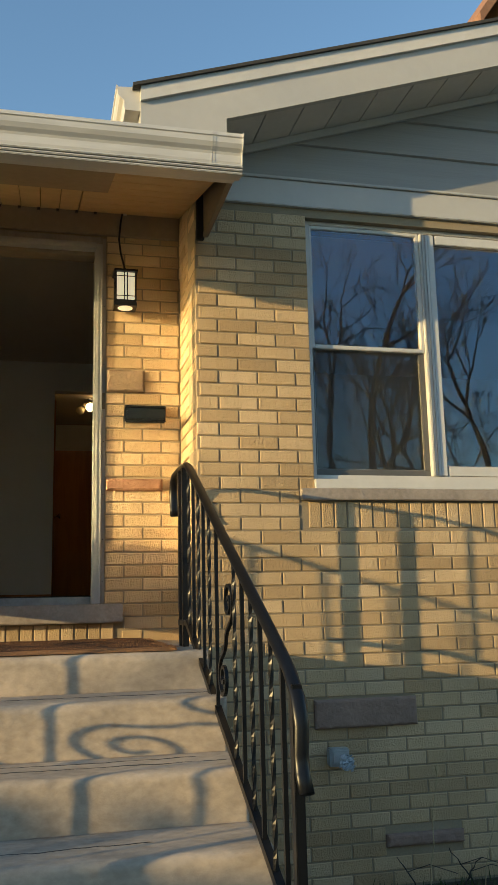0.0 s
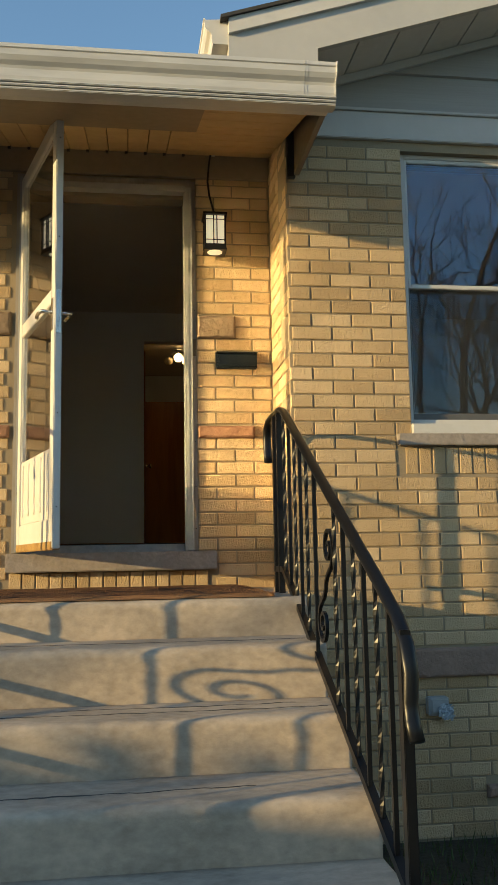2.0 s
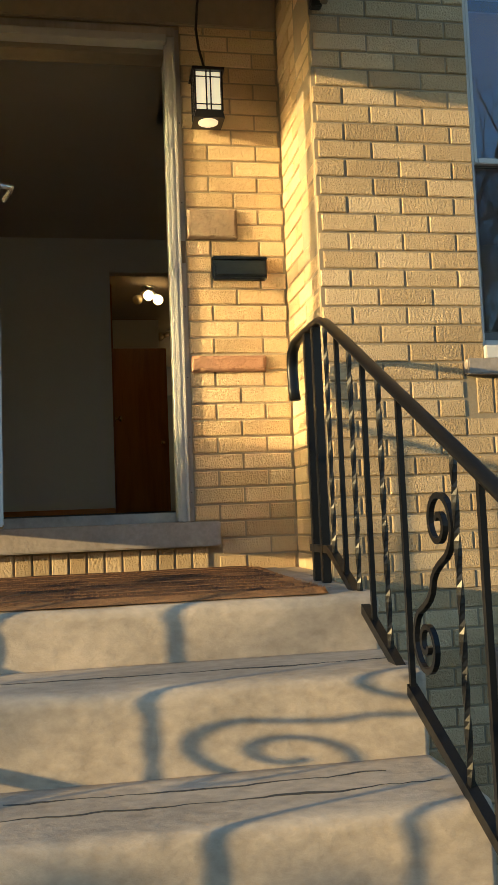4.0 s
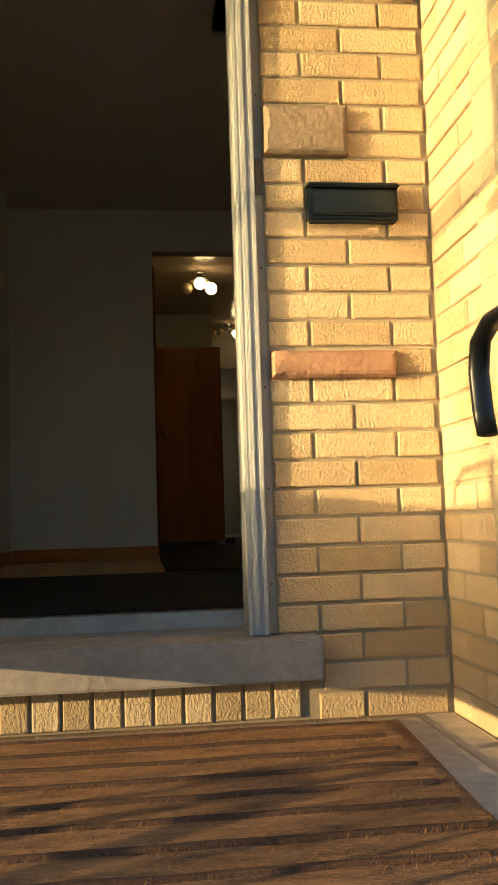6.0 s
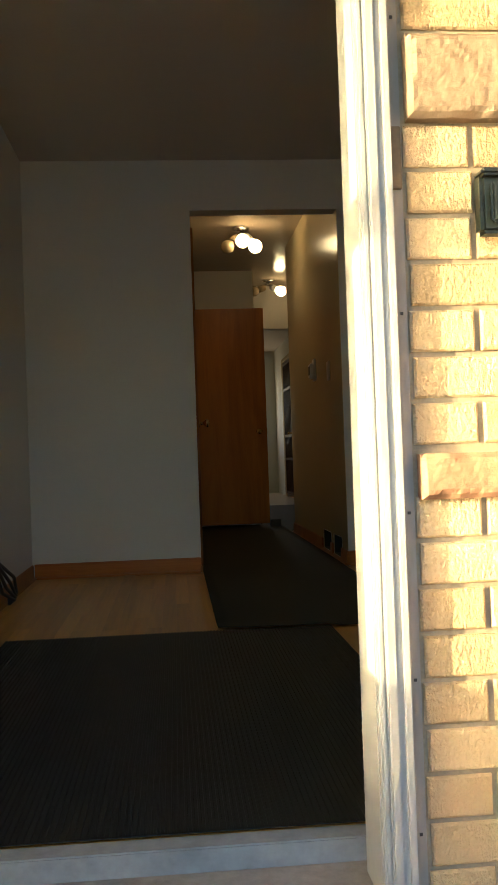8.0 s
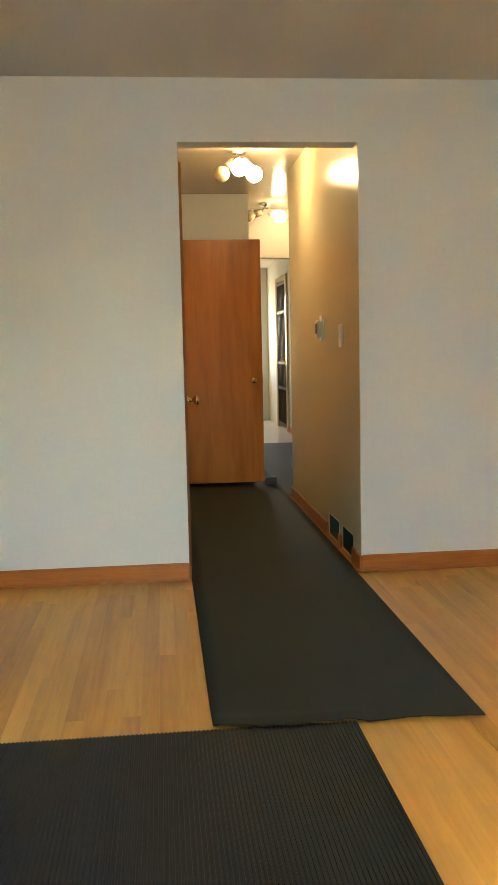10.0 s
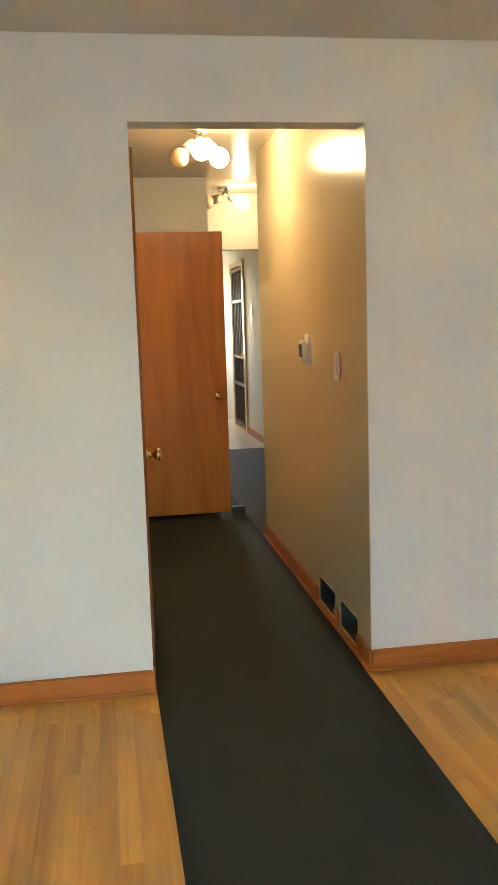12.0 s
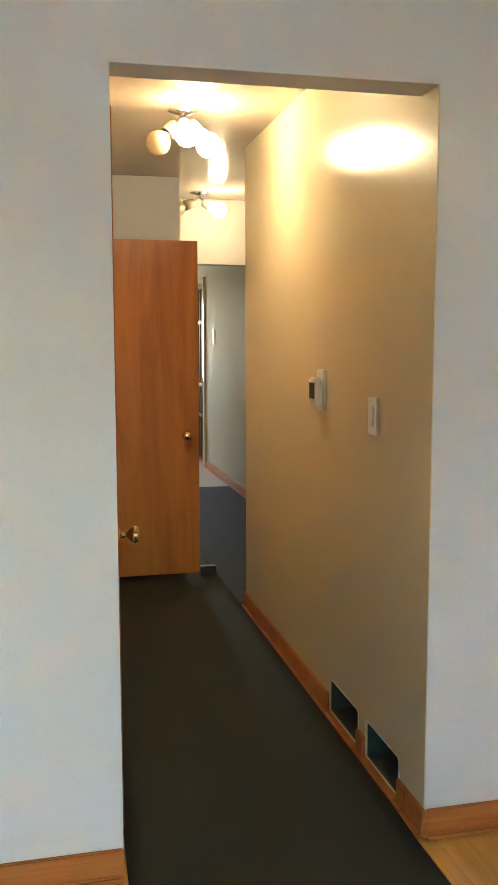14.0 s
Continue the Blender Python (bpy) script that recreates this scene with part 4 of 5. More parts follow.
# ---- small box with torn film, dry stalks ----
outlet = thing("wall_box", "small grey outdoor outlet box with torn clear film", "outlet", (1.62, MAINY, 0.60))
hang("box", boxed(1.566, 1.668, MAINY - 0.055, MAINY - 0.001, 0.585, 0.672, bevel=0.006), GREYBOX, outlet)
hang("cover", boxed(1.575, 1.66, MAINY - 0.068, MAINY - 0.056, 0.60, 0.668, bevel=0.005), GREYBOX, outlet)
bm = B()
rows = []
for i in range(9):
    for j in range(9):
        u, v = i / 8, j / 8
        edge = 0.012 * noise.noise(Vector((u * 6, v * 6, 4.0)))
        rows.append(bm.verts.new((1.605 + 0.075 * u + edge, MAINY - 0.074 - 0.022 * abs(noise.noise(Vector((u * 5, v * 5, 1.0)))) - 0.012 * v * (1 - v), 0.565 + 0.075 * v + 0.02 * u * (1 - u) + edge)))
for i in range(8):
    for j in range(8):
        if (i, j) not in ((0, 0), (0, 1), (1, 0), (7, 7), (0, 7)):
            bm.faces.new((rows[i * 9 + j], rows[i * 9 + 9 + j], rows[i * 9 + 10 + j], rows[i * 9 + j + 1]))
film = hang("film", bm, FILM, outlet, "torn crumpled scrap of clear plastic film")
film.modifiers.new("thick", "SOLIDIFY").thickness = 0.001

rnd = random.Random(9)
for k, (x, h, lean) in enumerate(((2.02, 0.62, 0.06), (2.30, 0.42, 0.10), (1.95, 0.20, -0.10), (2.25, 0.22, -0.14), (2.18, 0.16, 0.1))):
    plant = thing("dry_weed", "thin dry brown weed stalk against the brick wall", "weed", (x, MAINY - 0.16, -0.02), "dry weeds by the wall")
    pts = [(x + lean * (i / 8) ** 1.5 + rnd.uniform(-0.006, 0.006), MAINY - 0.16 + rnd.uniform(-0.01, 0.01), -0.02 + h * i / 8) for i in range(9)]
    hang("stalk", swept(pts, [0.005 - 0.0004 * i if k > 1 else 0.0032 - 0.0002 * i for i in range(9)], sides=5), BARK if k > 1 else STALK, plant)
    e = Vector(pts[-1])
    if k < 2:
        hang("seed_head", swept([e - Vector((0, 0, 0.07)), e - Vector((0.004, 0, 0.035)), e], [0.002, 0.0055, 0.001], sides=5), STALK, plant)
    else:
        hang("twig", swept([Vector(pts[5]), Vector(pts[5]) + Vector((0.12, 0.01, 0.02)), Vector(pts[5]) + Vector((0.26, 0.0, -0.03))], 0.0022, sides=4), BARK, plant)

# ---- inside: front room, hall, kitchen beyond ----
RL, RR = -0.665, 8.28                       # front room, side walls
OPL, OPR, OPT = 0.281, 1.134, 3.511         # opening to the hall
HALLX, HALLEND = 1.134, 10.52              # hall's right wall and its end
HC = 3.825                                 # hall ceiling
bm = B()
bm.faces.new([bm.verts.new(p) for p in ((-4.2, 4.70, FLOOR - 0.006), (8.38, 4.70, FLOOR - 0.006), (8.38, 17.99, FLOOR - 0.006), (-4.2, 17.99, FLOOR - 0.006))])
bm.faces.new([bm.verts.new(p) for p in ((1.15, 4.16, FLOOR - 0.006), (8.38, 4.16, FLOOR - 0.006), (8.38, 4.70, FLOOR - 0.006), (1.15, 4.70, FLOOR - 0.006))])
floor = shell("floor", "honey-coloured oak strip floor", bm, OAK, "floor")
bm = B()
grid_wall(bm, "y", BACKY, 0.115, (RL - 0.1, RR + 0.1), (FLOOR - 0.02, CEIL + 0.02), [(OPL, OPR, FLOOR - 0.05, OPT)])
shell("wall_back", "grey-white painted wall with a cased-free hall opening", bm, WALLPAINT)
shell("wall_left", "grey-white painted side wall of the front room", boxed(RL - 0.1, RL, 4.625, BACKY - 0.001, FLOOR - 0.02, CEIL + 0.02), WALLPAINT)
shell("wall_right", "plain painted side wall of the front room", boxed(RR, RR + 0.1, 4.16, BACKY - 0.001, FLOOR - 0.02, CEIL + 0.02), WALLPAINT)
bm = B()
grid_wall(bm, "y", 4.622, 0.012, (RL, 1.16), (FLOOR - 0.02, CEIL + 0.02), [(-0.46, 0.478, FLOOR - 0.1, 3.475)])
box(bm, 1.148, 1.16, 4.162, 4.62, FLOOR - 0.02, CEIL + 0.02)
shell("wall_entry_inner", "painted plaster around the front door inside", bm, WALLPAINT)
bm = B()
grid_wall(bm, "y", 4.152, 0.012, (1.162, RR), (FLOOR - 0.02, CEIL + 0.02), [WIN])
shell("wall_window_inner", "painted plaster around the front window inside", bm, WALLPAINT)
bm = B()
box(bm, RL - 0.1, 1.16, 4.637, BACKY - 0.002, CEIL, CEIL + 0.05)
box(bm, 1.161, RR + 0.1, 4.166, BACKY - 0.002, CEIL, CEIL + 0.05)
shell("ceiling", "plain off-white painted ceiling of the front room", bm, CEILPAINT, "ceiling")

# hall right wall with two open floor vents
V1, V2 = (8.78, 9.085, 1.462, 1.585), (8.42, 8.70, 1.462, 1.585)
bm = B()
grid_wall(bm, "x", HALLX, 0.12, (BACKY + 0.116, HALLEND), (FLOOR - 0.02, HC + 0.02), [V1, V2])
shell("wall_hall_right", "cream gloss-painted hall wall with two open vent holes", bm, HALLPAINT)
for v in (V1, V2):
    vent = thing("wall_vent", "open rectangular duct hole with torn paint edges", "vent", (HALLX, (v[0] + v[1]) / 2, v[2]), "vent holes in the hall wall")
    y0, y1, z0, z1 = v
    bm = B()
    for a in ((y0, y1, z0, z0 + 0.004), (y0, y1, z1 - 0.004, z1), (y0, y0 + 0.004, z0 + 0.004, z1 - 0.004), (y1 - 0.004, y1, z0 + 0.004, z1 - 0.004)):
        box(bm, HALLX + 0.004, HALLX + 0.115, *a)
    hang("duct", bm, DUCT, vent, "dull greenish sheet-metal duct lining")
    hang("duct_back", boxed(HALLX + 0.09, HALLX + 0.10, y0 + 0.005, y1 - 0.005, z0 + 0.005, z1 - 0.005), DUCT, vent)
    rn = random.Random(int(y0 * 100))
    bm = B()
    w, h = y1 - y0, z1 - z0
    ring = []
    for k in range(44):
        t = k / 44 * 2 * (w + h)
        yy, zz = (y0 + t, z0) if t < w else (y1, z0 + t - w) if t < w + h else (y1 - (t - w - h), z1) if t < 2 * w + h else (y0, z1 - (t - 2 * w - h))
        out = Vector((0, yy - (y0 + y1) / 2, zz - (z0 + z1) / 2)).normalized() * rn.uniform(0.001, 0.011)
        ring.append([bm.verts.new((HALLX - 0.0015, yy - out.y * 0.3, zz - out.z * 0.3)), bm.verts.new((HALLX - 0.0015, yy + out.y, zz + out.z)), bm.verts.new((HALLX - 0.0003, yy + out.y, zz + out.z))])
    for k in range(44):
        a, b = ring[k], ring[(k + 1) % 44]
        bm.faces.new((a[0], a[1], b[1], b[0]))
        bm.faces.new((a[1], a[2], b[2], b[1]))
    bmesh.ops.recalc_face_normals(bm, faces=bm.faces)
    hang("torn_edge", bm, PLASTIC, vent, "ragged white torn paint edge")
bm = B()
grid_wall(bm, "x", 0.26, -0.1, (BACKY + 0.116, 18.0), (FLOOR - 0.02, HC + 0.02), [(8.42, 9.20, FLOOR, 3.47)])
shell("wall_hall_left", "cream painted hall wall with a wooden door", bm, HALLPAINT)
bm = B()
box(bm, 0.261, 0.93, 11.40, 11.50, FLOOR - 0.02, HC + 0.02)
shell("wall_closet", "white painted wall end above the open door", bm, WALLPAINT)
bm = B()
box(bm, 0.931, 2.7, 12.17, 12.27, 3.385, HC + 0.02)
box(bm, 1.95, 2.7, 12.17, 12.27, FLOOR - 0.02, 3.384)
shell("wall_hall_end", "cream painted header over the kitchen doorway", bm, CEILPAINT)
shell("wall_hall_side", "painted wall of the side passage", boxed(2.7, 2.8, HALLEND, 12.27, FLOOR - 0.02, HC + 0.02), HALLPAINT)
shell("wall_hall_return", "painted end of the hall wall", boxed(HALLX + 0.121, 2.7, HALLEND - 0.1, HALLEND, FLOOR - 0.02, HC + 0.02), HALLPAINT)
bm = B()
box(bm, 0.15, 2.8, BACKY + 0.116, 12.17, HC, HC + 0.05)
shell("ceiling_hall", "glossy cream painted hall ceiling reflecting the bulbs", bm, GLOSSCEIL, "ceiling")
bm = B()
box(bm, 0.15, 3.2, 12.271, 18.0, HC, HC + 0.05)
shell("ceiling_kitchen", "painted kitchen ceiling", bm, CEILPAINT, "ceiling")
bm = B()
grid_wall(bm, "x", 1.875, 0.1, (12.272, 17.99), (FLOOR - 0.02, HC), [(15.85, 16.75, FLOOR - 0.1, 3.50)])
shell("wall_kitchen_right", "pale blue-white kitchen wall with the back door", bm, KITCHENPAINT)
# the window opening is added, out of view, to hold the kitchen fill lamp
bm = B()
grid_wall(bm, "y", 17.95, 0.04, (0.26, 1.874), (FLOOR - 0.02, HC), [(1.14, 1.54, 2.35, 3.4)])
shell("wall_kitchen_back", "pale kitchen back wall with an added unseen window opening", bm, KITCHENPAINT)
shell("tile_floor", "white tiled kitchen floor", boxed(0.262, 1.874, 14.42, 17.94, FLOOR - 0.004, FLOOR + 0.002), TILE, "floor")

# plain walls that close the side room behind the hall door
bm = B()
box(bm, -1.40, -1.30, BACKY + 0.117, 18.0, FLOOR - 0.02, HC + 0.02)
box(bm, -1.299, 0.158, 17.9, 18.0, FLOOR - 0.02, HC + 0.02)
box(bm, -1.299, RL - 0.101, BACKY + 0.002, BACKY + 0.115, FLOOR - 0.02, HC + 0.02)
shell("wall_side_room", "plain painted walls of the side room", bm, WALLPAINT)
shell("ceiling_side_room", "plain painted ceiling of the side room", boxed(-1.40, 0.149, BACKY + 0.117, 18.0, HC + 0.021, HC + 0.06), CEILPAINT, "ceiling")

shell("opening_reveal", "cream painted reveal of the hall opening", boxed(OPR - 0.0035, OPR - 0.0006, BACKY + 0.001, BACKY + 0.1155, FLOOR + 0.083, OPT - 0.001), HALLPAINT, "reveal")

# baseboards
def baseboard(x0, x1, y0, y1, face, high=0.082):
    """A wooden baseboard with a quarter-round shoe; face: the way it looks."""
    b = thing("baseboard", "honey-stained wooden baseboard with shoe moulding", "baseboard", ((x0 + x1) / 2, (y0 + y1) / 2, FLOOR), kind="structure")
    hang("board", boxed(x0, x1, y0, y1, FLOOR - 0.004, FLOOR + high, bevel=0.004), BASEWOOD, b)
    s = 0.014
    q = {"-y": (x0, x1, y0 - s, y0), "+x": (x1, x1 + s, y0, y1), "-x": (x0 - s, x0, y0, y1)}[face]
    hang("shoe_moulding", boxed(*q, FLOOR - 0.004, FLOOR + 0.016, bevel=0.006), BASEWOOD, b)


baseboard(RL + 0.0125, OPL, BACKY - 0.013, BACKY - 0.0005, "-y")
baseboard(OPR, RR - 0.001, BACKY - 0.013, BACKY - 0.0005, "-y")
baseboard(RL + 0.0005, RL + 0.012, 4.64, BACKY - 0.028, "+x")
for a, b, h in ((BACKY + 0.118, 8.415, 0.082), (8.416, 8.704, 0.018), (8.705, 8.775, 0.082), (8.776, 9.089, 0.018), (9.09, HALLEND - 0.001, 0.082)):
    baseboard(HALLX - 0.013, HALLX - 0.0005, a, b, "-x", h)
baseboard(OPR - 0.0130, OPR - 0.0005, BACKY - 0.013, BACKY + 0.1175, "-x")
baseboard(1.862, 1.8745, 12.28, 15.75, "-x")

# hall doors
hall_door = thing("hall_door", "brown veneered flush door standing in the hall wall", "door", (0.255, 8.8, FLOOR))
hang("leaf", boxed(0.262, 0.300, 8.43, 9.19, FLOOR + 0.012, 3.465, bevel=0.003), DOORWOOD, hall_door)
bm = B()
lathe(bm, [(0.024, 0), (0.024, 0.006), (0.009, 0.01), (0.009, 0.03), (0.022, 0.04), (0.026, 0.052), (0.020, 0.062), (0.002, 0.065)], pose(0.3005, 8.52, 2.30, 0, 90, 0), 20)
hang("knob", bm, BRASS, hall_door, "bright brass door knob", smooth=True)

flush_door = thing("flush_door", "reddish-brown veneered flush door standing open across the hall", "door", (0.62, 11.15, FLOOR))
hang("leaf", boxed(0.265, 0.99, 11.122, 11.157, FLOOR + 0.035, 3.425, bevel=0.003), DOORWOOD, flush_door)
bm = B()
lathe(bm, [(0.026, 0), (0.026, 0.006), (0.010, 0.01), (0.010, 0.028), (0.022, 0.036), (0.027, 0.05), (0.022, 0.06), (0.002, 0.064)], pose(0.915, 11.121, 2.31, 90, 0, 0), 20)
hang("knob", bm, BRASS, flush_door, "dull brass door knob", smooth=True)
hang("hinge", swept([(0.262, 11.118, 1.70), (0.262, 11.118, 1.79)], 0.006, sides=8), BRASS, flush_door)
hang("latch", boxed(0.9901, 0.992, 11.128, 11.15, 2.28, 2.34), BRASS, flush_door)
bm = B()
prism(bm, [(11.14, FLOOR + 0.004), (11.26, FLOOR + 0.004), (11.26, FLOOR + 0.03), (11.20, FLOOR + 0.06), (11.14, FLOOR + 0.065)], "x", 1.00, 1.09)
tagged(part("door_stop", bm, DARKPLASTIC), "black rubber wedge holding the door open", "door stop")

# thermostat and switch on the hall wall
thermo = thing("thermostat", "white wall thermostat with dark display", "thermostat", (HALLX, 9.25, 2.6))
hang("base", boxed(HALLX - 0.012, HALLX - 0.0004, 9.160, 9.250, 2.592, 2.745, bevel=0.004), PLASTIC, thermo)
hang("body", boxed(HALLX - 0.038, HALLX - 0.0122, 9.175, 9.27, 2.61, 2.715, bevel=0.008), PLASTIC, thermo)
hang("display", boxed(HALLX - 0.0395, HALLX - 0.0382, 9.19, 9.255, 2.635, 2.695), DARKPLASTIC, thermo, "small dark display")
hang("display_side", boxed(HALLX - 0.034, HALLX - 0.016, 9.2702, 9.2712, 2.625, 2.70), DARKPLASTIC, thermo)
sw = thing("light_switch", "white rocker light switch plate", "switch", (HALLX, 8.66, 2.6))
hang("plate", boxed(HALLX - 0.008, HALLX - 0.0004, 8.628, 8.708, 2.552, 2.672, bevel=0.003), PLASTIC, sw)
hang("rocker", boxed(HALLX - 0.012, HALLX - 0.0082, 8.652, 8.684, 2.58, 2.645, bevel=0.002), PLASTIC, sw)
sw2 = thing("light_switch", "white light switch plate on the front room wall", "switch", (RL, 7.18, 2.5))
hang("plate", boxed(RL + 0.0004, RL + 0.007, 7.14, 7.22, 2.49, 2.61, bevel=0.003), PLASTIC, sw2)
hang("rocker", boxed(RL + 0.0072, RL + 0.011, 7.165, 7.195, 2.52, 2.58, bevel=0.002), PLASTIC, sw2)
rnd = random.Random(3)
cord = thing("cable_bundle", "bundle of loose black cables hanging from the wall", "cables", (RL + 0.03, 7.2, FLOOR + 0.02))
for k in range(4):
    a = [(RL + 0.01 + 0.01 * k, 6.95 + 0.02 * k, 1.74 - 0.01 * k), (RL + 0.03, 7.05 + 0.03 * k, 1.66), (RL + 0.03 + 0.012 * k, 7.20 + 0.03 * k, 1.52 + 0.02 * k), (RL + 0.05, 7.38 + 0.02 * k, 1.462 + 0.008 * k), (RL + 0.04, 7.30, 1.458 + 0.01 * k)]
    hang("cable", swept(a, 0.008, sides=7), DARKPLASTIC, cord, smooth=True)

# ceiling fixtures with bare bulbs
def bulb_fixture(x, y, heads, label):
    f = thing("ceiling_light", label, "ceiling light", (x, y, HC), "bare-bulb ceiling lights")
    bm = B()
    lathe(bm, [(0.004, 0), (0.06, -0.001), (0.062, -0.014), (0.02, -0.03), (0.004, -0.031)], pose(x, y, HC))
    hang("canopy", bm, CHROME, f, smooth=True)
    for dx, dy, dz, lit in heads:
        d = Vector((dx, dy, dz)).normalized()
        root = Vector((x, y, HC - 0.03))
        elbow = root + Vector((dx * 0.05, dy * 0.05, -0.05))
        hang("arm", swept([root, elbow], 0.008, sides=8), CHROME, f)
        m = Matrix.Translation(elbow) @ d.to_track_quat("Z", "Y").to_matrix().to_4x4()
        bm = B()
        lathe(bm, [(0.012, -0.02), (0.026, -0.018), (0.030, 0.0), (0.034, 0.05), (0.031, 0.05), (0.026, 0.0), (0.012, -0.012)], m)
        socket = hang("socket", bm, WHITEMETAL if lit else AMBER, f, smooth=True)
        bm = B()
        prof = [(0.014, 0.046), (0.022, 0.056)] + [(0.052 * math.sin(a), 0.105 - 0.052 * math.cos(a)) for a in (0.5, 0.8, 1.15, 1.5, 1.85, 2.2, 2.6, 2.95)]
        lathe(bm, prof, m)
        if lit:
            hang("bulb", bm, BULBGLASS, f, "glowing round bulb", smooth=True)
        else:
            hang("bulb", bm, AMBER, f, "unlit amber reflector bulb", smooth=True)
    return f


bulb_fixture(0.71, 9.83, [(-0.02, -0.75, -0.45, True), (0.75, -0.45, -1.0, True), (-0.75, -0.2, -0.75, False)], "three-socket ceiling light with two glowing bare bulbs")
bulb_fixture(1.13, 11.86, [(0.75, -0.5, -0.45, True), (-0.95, -0.1, -0.3, False)], "two-socket ceiling light with one glowing bare bulb")
# added warm fill lamp in the unseen back opening, to brighten the kitchen
kl = new("kitchen_fill_light", bpy.data.lights.new("kitchen_fill_light", "AREA"))
kl.data.shape, kl.data.size, kl.data.size_y, kl.data.energy, kl.data.color = "RECTANGLE", 0.38, 1.0, 0.95, (1.0, 0.67, 0.35)
kl.matrix_world = look((1.34, 17.96, 2.875), (1.34, 10.0, 2.875))

# back door with bars, kitchen side
back_door = thing("back_door", "brown barred security door in a cream casing", "door", (1.87, 16.3, FLOOR))
hang("casing_near", boxed(1.850, 1.874, 15.76, 15.85, FLOOR, 3.56, bevel=0.003), HALLPAINT, back_door)
hang("casing_far", boxed(1.850, 1.874, 16.75, 16.84, FLOOR, 3.56, bevel=0.003), HALLPAINT, back_door)
hang("casing_head", boxed(1.850, 1.874, 15.851, 16.749, 3.50, 3.56, bevel=0.003), HALLPAINT, back_door)
hang("door_panel", boxed(1.93, 1.96, 15.86, 16.74, FLOOR, 3.495), TRIMPAINT, back_door)
for k in range(7):
    hang("bar", swept([(1.865, 15.92 + 0.13 * k, FLOOR + 0.06), (1.865, 15.92 + 0.13 * k, 3.44)], 0.012, square=True), BARSMETAL, back_door)
for z in (FLOOR + 0.05, 2.0, 2.35, 3.05, 3.44):
    hang("cross_bar", boxed(1.857, 1.873, 15.86, 16.74, z, z + 0.04), BARSMETAL, back_door)
bm = B()
lathe(bm, [(0.02, 0), (0.02, 0.005), (0.009, 0.01), (0.009, 0.03), (0.024, 0.045), (0.002, 0.06)], pose(1.856, 15.93, 2.40, 0, -90, 0))
hang("knob", bm, BRASS, back_door, smooth=True)
kb = thing("door_chime", "small white box on the kitchen wall", "wall box", (1.87, 15.4, 2.9))
hang("box", boxed(1.863, 1.8746, 15.2, 15.32, 2.83, 2.98, bevel=0.004), PLASTIC, kb)

# mats and runner
def ribbed(x0, x1, y0, y1):
    bm = B()
    n = int((x1 - x0) / 0.012)
    z0, z1 = FLOOR + 0.001, FLOOR + 0.007
    prof = []
    for i in range(n):
        a = x0 + (x1 - x0) * i / n
        b = x0 + (x1 - x0) * (i + 0.55) / n
        prof += [(a, z1 - 0.003), (a + 0.001, z1), (b, z1), (b + 0.001, z1 - 0.003)]
    rows = []
    for k in range(13):
        y = y0 + (y1 - y0) * k / 12
        rows.append([bm.verts.new((x, y, z + 0.0015 * noise.noise(Vector((x * 2, y * 3, 1))))) for x, z in prof])
    for a, b in zip(rows, rows[1:]):
        for i in range(len(prof) - 1):
            bm.faces.new((a[i], a[i + 1], b[i + 1], b[i]))
    box(bm, x0, x1, y0, y1, z0, z0 + 0.002)
    return bm


tagged(part("ribbed_mat", ribbed(-0.487, 0.715, 4.714, 6.47), RIBMAT), "dark grey ribbed rubber mat inside the front door", "mat")
bm = B()
rows = []
for k in range(81):
    y = 6.47 + (14.42 - 6.47) * (k / 80) ** 1.6
    row = []
    for i in range(15):
        x = 0.29 + 0.812 * i / 14 + (0.0 if y < BACKY else 0.012 * min(1, (y - BACKY) * 3))
        near = max(0.0, 1 - (y - 6.47) / 0.16)
        wave = 0.010 * near * (0.5 + 0.9 * noise.noise(Vector((x * 7, 0.3, 0)))) if x < 0.74 else 0.0
        yy = y + near * 0.025 * noise.noise(Vector((x * 5.0, 2.0, 0.0)))
        base = FLOOR + (0.0095 if y < 6.56 and x < 0.73 else 0.0045)
        row.append(bm.verts.new((x, yy, base + max(wave, 0) + 0.0012 * noise.noise(Vector((x * 3, y * 2, 5))))))
    rows.append(row)
for a, b in zip(rows, rows[1:]):
    for i in range(14):
        bm.faces.new((a[i], a[i + 1], b[i + 1], b[i]))
ext = bmesh.ops.extrude_face_region(bm, geom=list(bm.faces))
bmesh.ops.translate(bm, vec=(0, 0, -0.0025), verts=[v for v in ext["geom"] if isinstance(v, bmesh.types.BMVert)])
bmesh.ops.recalc_face_normals(bm, faces=bm.faces)
tagged(part("floor_runner", bm, RUNNER, smooth=True), "smooth dark grey rubber runner along room and hall", "runner")

bm = boxed(1.106, 1.86, 10.56, 14.40, FLOOR + 0.001, FLOOR + 0.005)
tagged(part("floor_runner", bm, RUNNER), "smooth dark grey rubber sheet on the passage floor", "runner")

